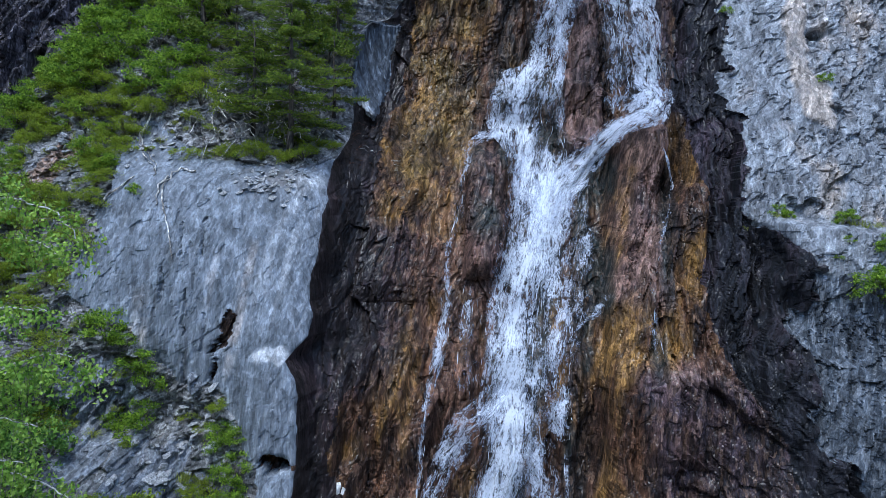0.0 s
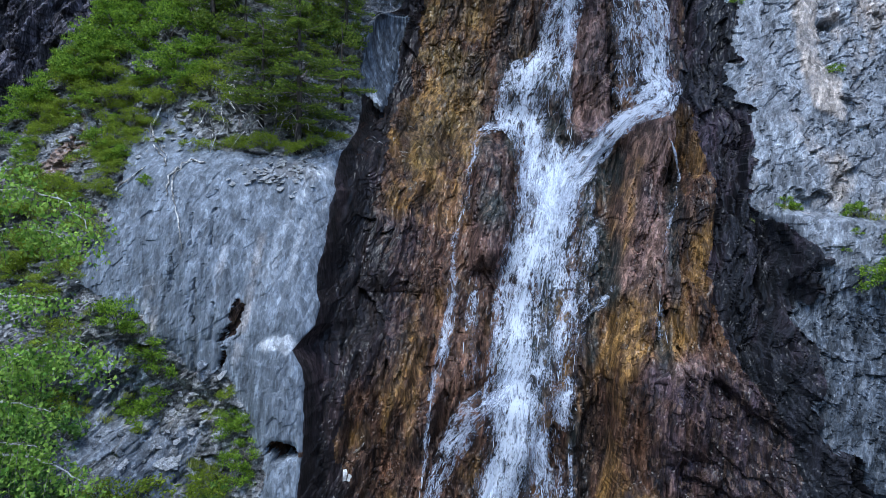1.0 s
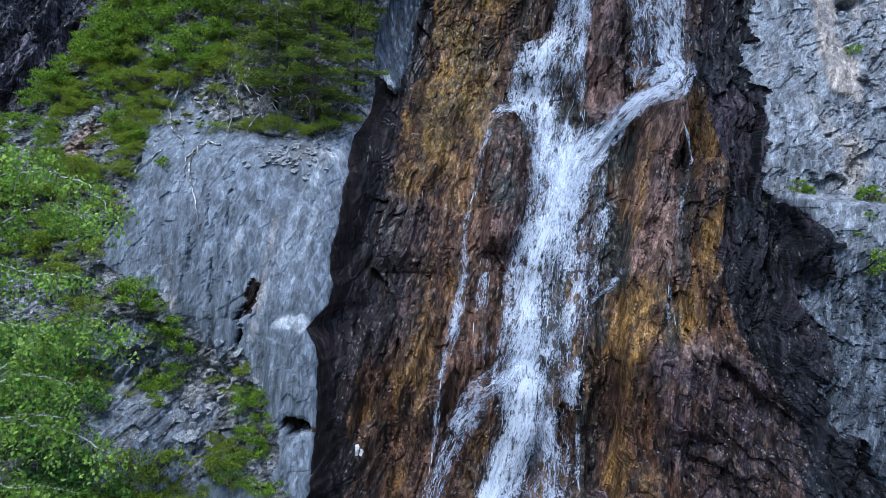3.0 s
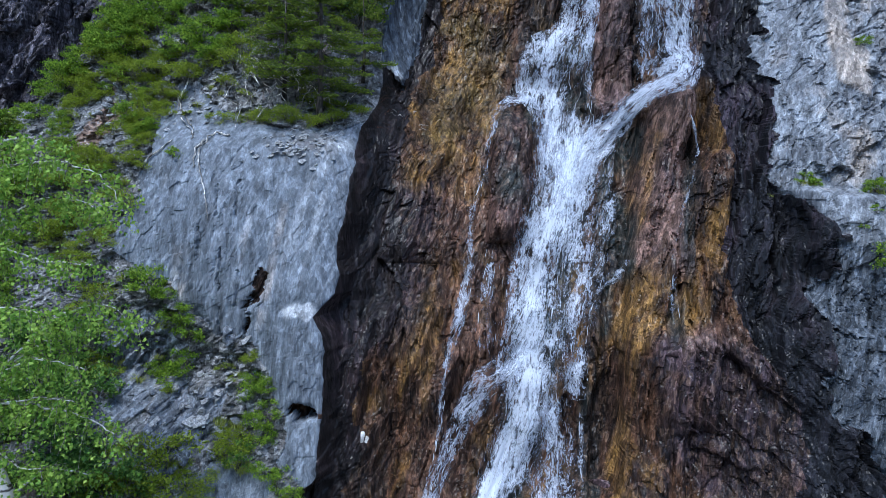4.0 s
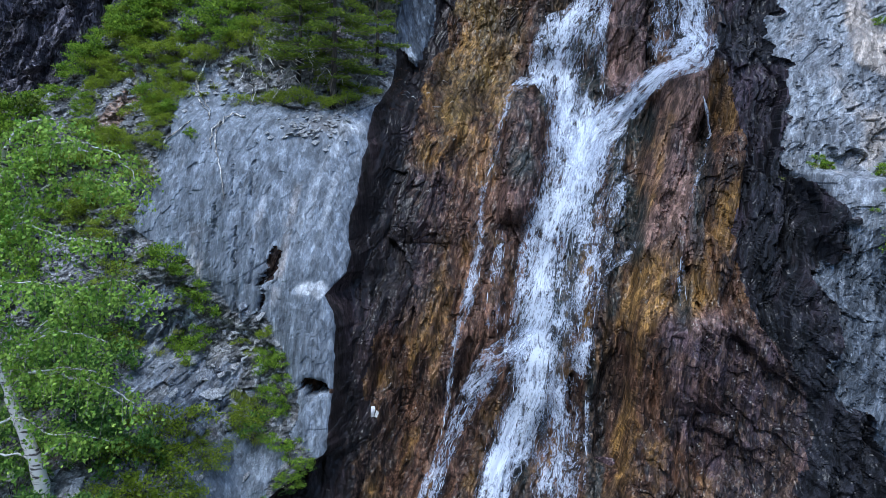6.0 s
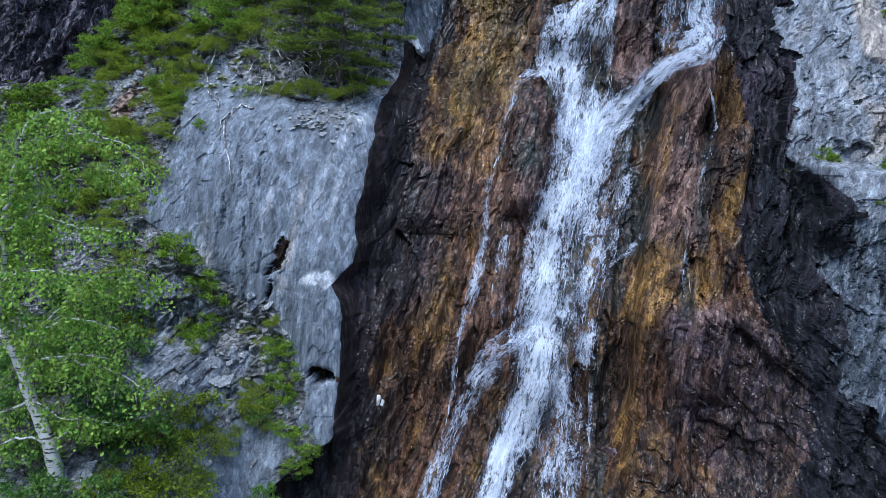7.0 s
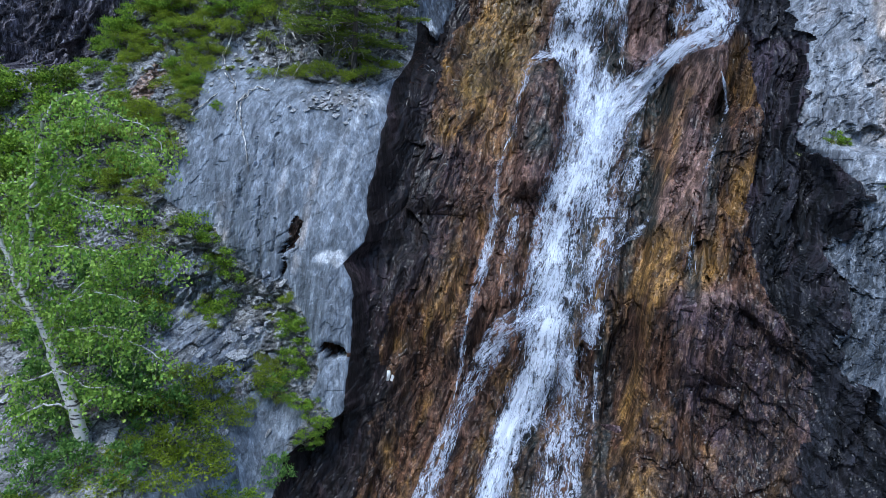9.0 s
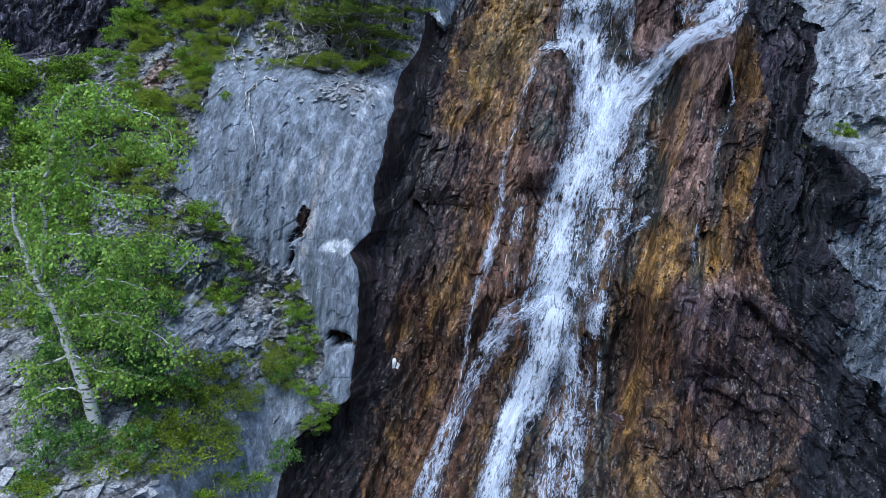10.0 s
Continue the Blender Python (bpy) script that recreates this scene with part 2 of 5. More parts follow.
def blurred(a, n):
    for axis in (0, 1):
        c = np.cumsum(np.concatenate([np.repeat(np.take(a, [0], axis), n + 1, axis), a, np.repeat(np.take(a, [-1], axis), n, axis)], axis), axis)
        m = a.shape[axis]
        hi, lo = np.take(c, np.arange(2 * n + 1, 2 * n + 1 + m), axis), np.take(c, np.arange(0, m), axis)
        a = (hi - lo) / (2 * n + 1)
    return a


code = zones(X, Z)
# broken surface: across and along the bedding
across, up = X - LEAN * Z, Z
warp_a = across + 0.12 * fbm(X * 0.9, Z * 0.9, 51)
warp_u = up + 0.25 * fbm(X * 0.8, Z * 0.8, 56)
big, big_gap = facets(warp_a / 0.8, warp_u / 2.6, 61, 1.4)
mid, mid_gap = facets(warp_a / 0.26, warp_u / 0.95, 62, 1.5)
small, _ = facets(warp_a / 0.10, warp_u / 0.34, 63, 1.5)
# loose rubble of the slope, and the overhanging scales of the grey wall
rub_a, _ = facets(X / 0.6, Z / 0.5, 64, 1.2)
rub_b, _ = facets(X / 0.22, Z / 0.18, 65, 1.4)
rub_c, _ = facets(X / 0.09, Z / 0.07, 66, 1.4)
scale_x, scale_z = X - 0.4 * Z + 0.14 * fbm(X * 1.5, Z * 1.5, 58), Z + 0.2 * X + 0.14 * fbm(X * 1.5, Z * 1.5, 59)
sca_a, sca_gap = facets(scale_x / 0.45, scale_z / 1.0, 67, 1.2, 0.12)
sca_b, scb_gap = facets(scale_x / 0.17, scale_z / 0.42, 68, 1.4, 0.12)
sca_c, _ = facets(scale_x / 0.075, scale_z / 0.2, 69, 1.4, 0.1)
blk_u = X - 0.22 * Z + 0.05 * fbm(X, Z * 0.6, 53)
blk_a, blk_gap = facets(blk_u / 0.9, Z / 1.6, 72, 1.0)
blk_b, _ = facets(blk_u / 0.22, Z / 0.6, 73, 1.2)
blk_c, _ = facets(blk_u / 0.075, Z / 0.24, 74, 1.3)
# squarer steps in the upper left of the gully and on the purple shelf
step_a, step_gap = facets((X - 0.12 * Z + 0.06 * fbm(X * 2, Z * 2, 118)) / 0.3, (Z - 0.15 * X + 0.12 * fbm(X, Z, 57)) / 0.62, 76, 0.9)
stepped = (code == 0) * np.clip(1.2 * ridge(X, Z, (0.4, 20), (-1.0, 11), 1.3) , 0, 1)
big = big * (1 - 0.8 * stepped) + step_a * 0.8 * stepped
gap = np.minimum(ramp(0.0, 0.10, big_gap), ramp(0.0, 0.10, mid_gap)) * (1 - stepped) + np.minimum(ramp(0.0, 0.09, step_gap), ramp(0.0, 0.08, mid_gap)) * stepped
gap = np.where(code == 3, ramp(0.0, 0.03, blk_gap), np.where(code == 4, np.minimum(ramp(0.0, 0.10, sca_gap), 0.5 + 0.5 * ramp(0.0, 0.12, scb_gap)), gap))
# joints open and close along their length
crack = (gap - 1) * np.clip(0.55 + 0.9 * fbm(X * 1.7, Z * 1.7, 48, 2), 0, 1)
for alt, zone in (((blk_a, blk_b, blk_c), 3), ((rub_a, rub_b, rub_c), 5), ((sca_a, sca_b, sca_c), 4)):
    share = (code == zone).astype(float)
    big = big * (1 - share) + alt[0] * share
    mid = mid * (1 - share) + alt[1] * share
    small = small * (1 - share) + alt[2] * share
# below the purple shelf the rock breaks along slanting planes
slant = 0.85 * ramp(4.6, 5.3, X) * ramp(6.6, 6.0, Z) * ((code == 0) | (code == 2))
slant_a, _ = facets((0.75 * X + 0.65 * Z + 0.1 * fbm(X, Z, 120)) / 0.34, (0.75 * Z - 0.65 * X) / 0.8, 119, 1.6)
slant_b, _ = facets((0.75 * X + 0.65 * Z) / 0.13, (0.75 * Z - 0.65 * X) / 0.3, 121, 1.6)
mid = mid * (1 - slant) + slant_a * slant
small = small * (1 - slant) + 1.3 * slant_b * slant
fine = fbm(warp_a * 9, warp_u * 3, 71, 3)
flow = np.where(code == 3, fbm(blk_u * 6, Z * 0.35, 78, 3), fbm(warp_a * 5, warp_u * 0.7, 75, 3))
# amounts of each, zone by zone: 0 brown, 1 black strip, 2 black wall, 3 grey block, 4 grey wall, 5 slope, 6 crag
AMOUNTS = {"big": (0.2, 0.24, 0.32, 0.03, 0.20, 0.2, 0.8), "mid": (0.12, 0.11, 0.15, 0.03, 0.10, 0.10, 0.3),
           "small": (0.042, 0.034, 0.05, 0.02, 0.05, 0.06, 0.08), "fine": (0.012, 0.008, 0.010, 0.010, 0.012, 0.018, 0.02),
           "flow": (0.05, 0.03, 0.03, 0.006, 0.0, 0.0, 0.02), "plate": (0.05, 0.045, 0.06, 0.0, 0.0, 0.0, 0.1), "crack": (0.045, 0.02, 0.04, 0.005, 0.06, 0.02, 0.1)}
# the grey wall is smoother next to the wet rock and where a slab has come away
calm = np.where(code == 4, 0.55 + 0.45 * ramp(0.6, 2.0, X - along(Z, GREY_EDGE)), 1.0)
scar_x, scar_z = X + 0.12 * fbm(X * 2, Z * 2, 116, 3), Z + 0.12 * fbm(X * 2, Z * 2, 117, 3)
scar = blurred((inside(scar_x, scar_z, SCAR) & (code == 4)).astype(float), 2)
calm = calm * (1 - 0.85 * scar)
calm = calm * (1 - 0.75 * np.exp(-((X - block_edge(Z) - 0.05) / 0.14) ** 2))
calm = calm * (1 - 0.2 * ramp(4.3, 4.9, X) * ramp(8.6, 7.8, X) * ramp(6.6, 6.1, Z))
calm = calm * np.where(code == 4, 1 + 0.7 * ramp(9.0, 7.6, Z), 1.0)
calm = calm * np.where(code == 3, 1 + 0.3 * ramp(-5.7, -6.6, X) * ramp(4.5, 6, Z), 1.0)
amount = {k: np.array(v)[code] * calm for k, v in AMOUNTS.items()}
amount["mid"] = amount["mid"] * (1 - 0.5 * stepped)
amount["big"] = amount["big"] * (1 - 0.35 * stepped)

for k in amount:
    amount[k] = blurred(amount[k], 3)
amount["crack"] = amount["crack"] * np.where(code == 4, 0.25 + 0.75 * ramp(0.6, 2.2, X - along(Z, GREY_EDGE)), 1.0)
relief = amount["big"] * big + amount["mid"] * mid + amount["small"] * small + amount["fine"] * fine + amount["flow"] * flow + amount["crack"] * crack
# overlapping plates: long steps that run along the bedding
plate = fbm(warp_a * 1.6, warp_u * 0.35, 81, 3) * 5
plate = np.floor(plate) + ramp(0.75, 1.0, plate - np.floor(plate))
relief = relief + amount["plate"] * plate
# jointed rock that comes through the scree: planes that lean to the right
ox, oz = X + 0.25 * fbm(X * 2, Z * 2, 88), Z + 0.25 * fbm(X * 2, Z * 2, 89)
OUTCROPS = ([(-9.4, 6.5), (-7.6, 6.3), (-7.2, 5.6), (-7.6, 4.2), (-8.7, 3.9), (-9.1, 5.0)], [(-7.4, 4.8), (-5.9, 4.6), (-5.6, 3.6), (-6.2, 3.2), (-7.3, 3.5)])
bare_stone = (inside(ox, oz, OUTCROPS[0]) | inside(ox, oz, OUTCROPS[1])) & (code == 5)
lean_a, _ = facets((0.8 * X - 0.6 * Z) / 0.3, (0.6 * X + 0.8 * Z) / 0.9, 77, 1.6)
lean_b, _ = facets((0.8 * X - 0.6 * Z) / 0.12, (0.6 * X + 0.8 * Z) / 0.4, 79, 1.6)
share = blurred(bare_stone.astype(float), 3)
relief = relief * (1 - 0.7 * share) + share * (0.2 * lean_a + 0.11 * lean_b)
Y0 = plan(X, Z) - forms(X, Z) - 0.45 * blurred(inside(X, Z, UPPER_SLAB).astype(float), 3) - 0.1 * scar
Y = Y0 - relief
Y_SOFT = blurred(Y, 5)
Y_OUT = Y
for cells_off in (1, 2, 4):
    for axis in (0, 1):
        Y_OUT = np.minimum(Y_OUT, np.minimum(np.roll(Y_OUT, cells_off, axis), np.roll(Y_OUT, -cells_off, axis)))
Y_OUT = blurred(Y_OUT, 8) - 0.04


def sample(grid, x, z):
    fx = np.clip((np.asarray(x, float) - gx[0]) / STEP, 0, len(gx) - 1.001)
    fz = np.clip((np.asarray(z, float) - gz[0]) / STEP, 0, len(gz) - 1.001)
    ix, iz = fx.astype(int), fz.astype(int)
    fx, fz = fx - ix, fz - iz
    return (grid[iz, ix] * (1 - fx) + grid[iz, ix + 1] * fx) * (1 - fz) + (grid[iz + 1, ix] * (1 - fx) + grid[iz + 1, ix + 1] * fx) * fz


def face_at(x, z, out=0.0):
    """The place on the face at (x, z), or a little in front of it."""
    return Vector(ray_pushed((x, float(sample(Y, x, z)) - out, z)))


# ---------------------------------------------------------------- materials
def material(name):
    m = bpy.data.materials.new(name)
    m.use_nodes = True
    nt = m.node_tree
    return m, nt.nodes, nt.links, nt.nodes["Principled BSDF"]


def mixed(n, l, fac, a, b):
    x = n.new("ShaderNodeMix")
    x.data_type = "RGBA"
    for socket, value in ((x.inputs["Factor"], fac), (x.inputs[6], a), (x.inputs[7], b)):
        if isinstance(value, (tuple, float, int)):
            socket.default_value = (*value, 1) if isinstance(value, tuple) else value
        else:
            l.new(value, socket)
    return x.outputs[2]


def band(n, l, value, lo, hi, a=0.0, b=1.0):
    x = n.new("ShaderNodeMapRange")
    l.new(value, x.inputs["Value"])
    for k, v in zip(("From Min", "From Max", "To Min", "To Max"), (lo, hi, a, b)):
        x.inputs[k].default_value = v
    return x.outputs["Result"]


def grain(n, l, scale, stretch=(1, 1, 1), detail=6, turn=0.0, rough=0.6):
    c = n.new("ShaderNodeTexCoord")
    p = n.new("ShaderNodeMapping")
    p.inputs["Scale"].default_value = stretch
    p.inputs["Rotation"].default_value = (0, turn, 0)
    l.new(c.outputs["Object"], p.inputs["Vector"])
    t = n.new("ShaderNodeTexNoise")
    t.inputs["Scale"].default_value = scale
    t.inputs["Detail"].default_value = detail
    t.inputs["Roughness"].default_value = rough
    l.new(p.outputs["Vector"], t.inputs["Vector"])
    return t.outputs["Fac"]


def relieved(n, l, shader, heights, strength, distance=0.03, socket="Normal"):
    previous = None
    for h in heights:
        b = n.new("ShaderNodeBump")
        b.inputs["Strength"].default_value = strength
        b.inputs["Distance"].default_value = distance
        l.new(h, b.inputs["Height"])
        if previous is not None:
            l.new(previous, b.inputs["Normal"])
        previous = b.outputs["Normal"]
    l.new(previous, shader.inputs[socket])


TILT = math.atan(LEAN)


def cells(n, l, scale, stretch, turn):
    """Small broken planes for the relief of a rock."""
    c = n.new("ShaderNodeTexCoord")
    p = n.new("ShaderNodeMapping")
    p.inputs["Scale"].default_value = stretch
    p.inputs["Rotation"].default_value = (0, turn, 0)
    l.new(c.outputs["Object"], p.inputs["Vector"])
    w = n.new("ShaderNodeTexNoise")
    w.inputs["Scale"].default_value = scale * 0.4
    l.new(p.outputs["Vector"], w.inputs["Vector"])
    bend = n.new("ShaderNodeMix")
    bend.data_type = "VECTOR"
    bend.inputs["Factor"].default_value = 0.12
    l.new(p.outputs["Vector"], bend.inputs[4])
    l.new(w.outputs["Color"], bend.inputs[5])
    t = n.new("ShaderNodeTexVoronoi")
    t.inputs["Scale"].default_value = scale
    l.new(bend.outputs[1], t.inputs["Vector"])
    return t.outputs["Distance"], t.outputs["Color"]


def maths(n, l, kind, a, b, c=None):
    x = n.new("ShaderNodeMath")
    x.operation = kind
    for socket, value in zip(x.inputs, (a, b, c)):
        if isinstance(value, (int, float)):
            socket.default_value = value
        elif value is not None:
            l.new(value, socket)
    return x.outputs[0]


def toned(n, l, col, factor):
    """The colour times a grey value."""
    x = n.new("ShaderNodeMix")
    x.data_type, x.blend_type = "RGBA", "MULTIPLY"
    x.inputs["Factor"].default_value = 1.0
    l.new(col, x.inputs[6])
    l.new(factor, x.inputs[7])
    return x.outputs[2]


def rock(name, dark, main, light, wet, stain=None, stain_range=(0.5, 0.66), beds=(), long=0.3, turn=None, bump=0.7, busy=1.0, drip=0.0):
    """Bedded rock: streaks along the bedding, blotches, broken planes, fine grain; wet rock is smooth and glossy."""
    m, n, l, p = material(name)
    turn = TILT if turn is None else turn
    streak = grain(n, l, 3.4, (1, 1, 0.5 * long), 8, turn)
    blotch = grain(n, l, 0.8, (1, 1, 0.5), 5, turn)
    speck = grain(n, l, 26, (1, 1, 0.5 * long), 6, turn, 0.7)
    plane, tone = cells(n, l, 7, (1, 1, long), turn)
    film, film_tone = cells(n, l, 13, (1, 1, 0.14), turn)
    chip, chip_tone = cells(n, l, 15, (1, 1, 0.9 * long), turn)
    broad = n.new("ShaderNodeSeparateColor")
    l.new(tone, broad.inputs["Color"])
    apart = n.new("ShaderNodeSeparateColor")
    l.new(chip_tone, apart.inputs["Color"])
    scratch = grain(n, l, 24, (1, 1, 0.6 * long), 4, turn, 0.65)
    col = mixed(n, l, band(n, l, streak, 0.36, 0.62), dark, main)
    if stain:
        patch = grain(n, l, 1.4, (1, 1, 0.7 * long), 7, turn)
        a = n.new("ShaderNodeAttribute")
        a.attribute_name = "mineral"
        add = n.new("ShaderNodeMath")
        add.operation = "ADD"
        l.new(patch, add.inputs[0])
        l.new(a.outputs["Fac"], add.inputs[1])
        col = mixed(n, l, band(n, l, add.outputs[0], *stain_range), col, mixed(n, l, band(n, l, apart.outputs[2], 0.1, 0.9), tuple(0.5 * c for c in stain), stain))
    for key, tint in beds:
        a = n.new("ShaderNodeAttribute")
        a.attribute_name = key
        share = n.new("ShaderNodeMath")
        share.operation = "MULTIPLY"
        l.new(a.outputs["Fac"], share.inputs[0])
        l.new(band(n, l, streak, 0.62, 0.4, 0.7, 1.0), share.inputs[1])
        col = mixed(n, l, share.outputs[0], col, mixed(n, l, band(n, l, streak, 0.4, 0.65), tint, tuple(2.0 * c for c in tint)))
    col = mixed(n, l, band(n, l, blotch, 0.48, 0.68, 0, 0.7), col, dark)
    col = mixed(n, l, band(n, l, apart.outputs[0], 0.6, 1.0, 0.0, 0.4 * busy), col, light)
    col = mixed(n, l, band(n, l, speck, 0.56, 0.74, 0, 0.5 * busy), col, light)
    # lighter and darker strokes and chips, whatever the rock's colour
    for value, lo, hi, low, high in ((scratch, 0.40, 0.62, 1 - 0.38 * busy, 1 + 0.5 * busy), (apart.outputs[1], 0.0, 1.0, 1 - 0.6 * busy, 1 + 0.55 * busy), (broad.outputs[1], 0.0, 1.0, 1 - 0.7 * busy, 1 + 0.75 * busy), (speck, 0.38, 0.6, 1 - 0.35 * busy, 1 + 0.2 * busy)):
        col = toned(n, l, col, band(n, l, value, lo, hi, low, high))
    if drip:
        # stains that rain has drawn down the face
        col = toned(n, l, col, band(n, l, grain(n, l, 4.5, (1, 1, 0.03), 5, 0.6 * turn), 0.36, 0.64, 1 - drip, 1 + 0.8 * drip))
        col = toned(n, l, col, band(n, l, grain(n, l, 17, (1, 1, 0.025), 3, 0.6 * turn), 0.36, 0.64, 1 - 0.6 * drip, 1 + 0.5 * drip))
    l.new(col, p.inputs["Base Color"])
    l.new(band(n, l, speck, 0.35, 0.65, 0.6, 0.9), p.inputs["Roughness"])
    p.inputs["Specular IOR Level"].default_value = 0.3 - 0.2 * wet
    if wet > 0.5:
        # a running film of water
        p.inputs["Coat Weight"].default_value = 0.48 * wet
        p.inputs["Coat Roughness"].default_value = 0.22
        p.inputs["Coat IOR"].default_value = 1.4
    flat = maths(n, l, "MULTIPLY_ADD", broad.outputs[2], 0.6, maths(n, l, "MULTIPLY", plane, 0.3))
    flat_chip = maths(n, l, "MULTIPLY_ADD", apart.outputs[2], 0.5, maths(n, l, "MULTIPLY", chip, 0.35))
    relieved(n, l, p, (streak, flat, scratch, flat_chip, speck), bump, 0.035)
    if wet > 0.5:
        relieved(n, l, p, (film, plane), 0.6, 0.025, "Coat Normal")
    return m


BROWN = rock("wet_ochre_rock", (0.013, 0.0075, 0.0065), (0.118, 0.058, 0.032), (0.24, 0.155, 0.10), 0.95, (0.31, 0.168, 0.048), (0.50, 0.68),
             beds=(("olive", (0.115, 0.078, 0.024)), ("russet", (0.105, 0.056, 0.038)), ("violet", (0.048, 0.036, 0.046)), ("rosy_sheen", (0.20, 0.122, 0.098)), ("algae_dark", (0.021, 0.029, 0.028)), ("wet_shade", (0.011, 0.009, 0.0095))), bump=0.8, busy=0.74)
BLACK = rock("wet_black_rock", (0.007, 0.0075, 0.009), (0.02, 0.019, 0.024), (0.055, 0.052, 0.06), 0.7, (0.082, 0.06, 0.076), (0.50, 0.68), bump=0.7, busy=0.6)
# wet rock; shade on the flanks of block and slab is in this colour too
STRIP = rock("wet_shaded_purple_black_rock", (0.008, 0.0065, 0.0065), (0.027, 0.020, 0.020), (0.075, 0.060, 0.060), 0.9, (0.085, 0.056, 0.060), (0.48, 0.66), beds=(("wet_shade", (0.010, 0.0075, 0.007)),), bump=0.8, busy=0.6)
GREY = rock("grey_limestone", (0.115, 0.132, 0.155), (0.212, 0.237, 0.275), (0.50, 0.53, 0.57), 0.1, (0.54, 0.555, 0.58), (0.62, 0.85), beds=(("soil", (0.085, 0.078, 0.075)), ("fresh", (0.46, 0.465, 0.475)), ("buff", (0.26, 0.235, 0.22))), long=0.28, turn=0.2, bump=0.42, busy=0.38, drip=0.24)
PALE = rock("pale_grey_rock", (0.13, 0.138, 0.155), (0.30, 0.32, 0.35), (0.57, 0.57, 0.58), 0.05, (0.47, 0.40, 0.345), (0.62, 0.84), long=0.35, turn=0.4, busy=0.46, bump=0.5, drip=0.18)
DAMP = rock("damp_blue_grey_rock", (0.035, 0.042, 0.052), (0.125, 0.142, 0.168), (0.42, 0.44, 0.47), 0.3, (0.5, 0.5, 0.52), (0.62, 0.75), long=0.25, turn=0.4, busy=0.6, bump=0.7, drip=0.2)
SLATE = rock("dark_slab_rock", (0.035, 0.042, 0.054), (0.11, 0.13, 0.16), (0.44, 0.49, 0.53), 0.3, (0.55, 0.57, 0.6), (0.58, 0.75), long=0.2, busy=0.5, drip=0.45)
OUTCROP = rock("jointed_grey_rock", (0.09, 0.10, 0.12), (0.24, 0.26, 0.295), (0.45, 0.46, 0.48), 0.1, (0.33, 0.28, 0.26), (0.58, 0.75), long=0.3, turn=-0.6, busy=0.6)
SCREE = rock("scree_and_soil", (0.10, 0.10, 0.10), (0.25, 0.248, 0.25), (0.48, 0.48, 0.49), 0.0, (0.25, 0.165, 0.12), (0.57, 0.72), long=0.9, busy=0.7)
FLAKE = rock("pale_stone_flake", (0.36, 0.36, 0.37), (0.52, 0.52, 0.53), (0.68, 0.68, 0.69), 0.0, long=0.9, busy=0.4)
LOOSE = rock("loose_stone", (0.22, 0.22, 0.23), (0.40, 0.41, 0.43), (0.62, 0.62, 0.63), 0.0, long=0.9, busy=0.5)
CRAG = rock("dark_crag_rock", (0.026, 0.024, 0.03), (0.115, 0.10, 0.115), (0.27, 0.25, 0.27), 0.2, long=0.4, turn=0.5)
DEAD = rock("bleached_dead_wood", (0.3, 0.28, 0.26), (0.54, 0.51, 0.47), (0.7, 0.67, 0.62), 0.0)
RUST = rock("rotten_brown_wood", (0.03, 0.014, 0.008), (0.09, 0.04, 0.022), (0.16, 0.08, 0.05), 0.0)
MAUVE = rock("mauve_rock", (0.04, 0.024, 0.026), (0.13, 0.085, 0.09), (0.25, 0.19, 0.19), 0.8, bump=0.8)
DARK_BARK = rock("spruce_bark", (0.03, 0.024, 0.02), (0.09, 0.075, 0.065), (0.17, 0.15, 0.13), 0.0)
BARK = rock("grey_bark", (0.10, 0.09, 0.08), (0.24, 0.21, 0.19), (0.4, 0.37, 0.33), 0.0)


def leafy(name, low, high, sheen=0.4):
    m, n, l, p = material(name)
    g = n.new("ShaderNodeNewGeometry")
    cr = n.new("ShaderNodeValToRGB")
    cr.color_ramp.elements[0].color = (*low, 1)
    cr.color_ramp.elements[1].color = (*high, 1)
    l.new(g.outputs["Random Per Island"], cr.inputs["Fac"])
    big_patch = grain(n, l, 1.7, detail=3)
    col = mixed(n, l, band(n, l, big_patch, 0.4, 0.65, 0.0, 0.3), cr.outputs["Color"], low)
    l.new(col, p.inputs["Base Color"])
    p.inputs["Roughness"].default_value = sheen + 0.2
    p.inputs["Specular IOR Level"].default_value = 0.25
    t = n.new("ShaderNodeBsdfTranslucent")
    l.new(col, t.inputs["Color"])
    mx = n.new("ShaderNodeMixShader")
    mx.inputs[0].default_value = 0.38
    l.new(p.outputs[0], mx.inputs[1])
    l.new(t.outputs[0], mx.inputs[2])
    l.new(mx.outputs[0], n["Material Output"].inputs["Surface"])
    return m


SHRUB = leafy("shrub_leaves", (0.045, 0.115, 0.012), (0.43, 0.60, 0.06))
MOSSY = leafy("yellow_green_leaves", (0.10, 0.16, 0.014), (0.45, 0.53, 0.05))
NEEDLE = leafy("spruce_needles", (0.04, 0.085, 0.012), (0.25, 0.315, 0.045), 0.5)
TIPS = leafy("fresh_spruce_tips", (0.16, 0.24, 0.02), (0.36, 0.46, 0.05), 0.5)
BIRCH = leafy("birch_leaves", (0.14, 0.29, 0.04), (0.50, 0.67, 0.12))
# darker birch green: the shade beneath the birch is put into the colour
SHADY = leafy("shaded_sapling_leaves", (0.05, 0.13, 0.03), (0.26, 0.42, 0.09))
GRASS = leafy("grass_blades", (0.2, 0.25, 0.04), (0.46, 0.48, 0.13))
FOREST = leafy("sky_block_forest", (0.02, 0.045, 0.015), (0.05, 0.085, 0.03), 0.8)


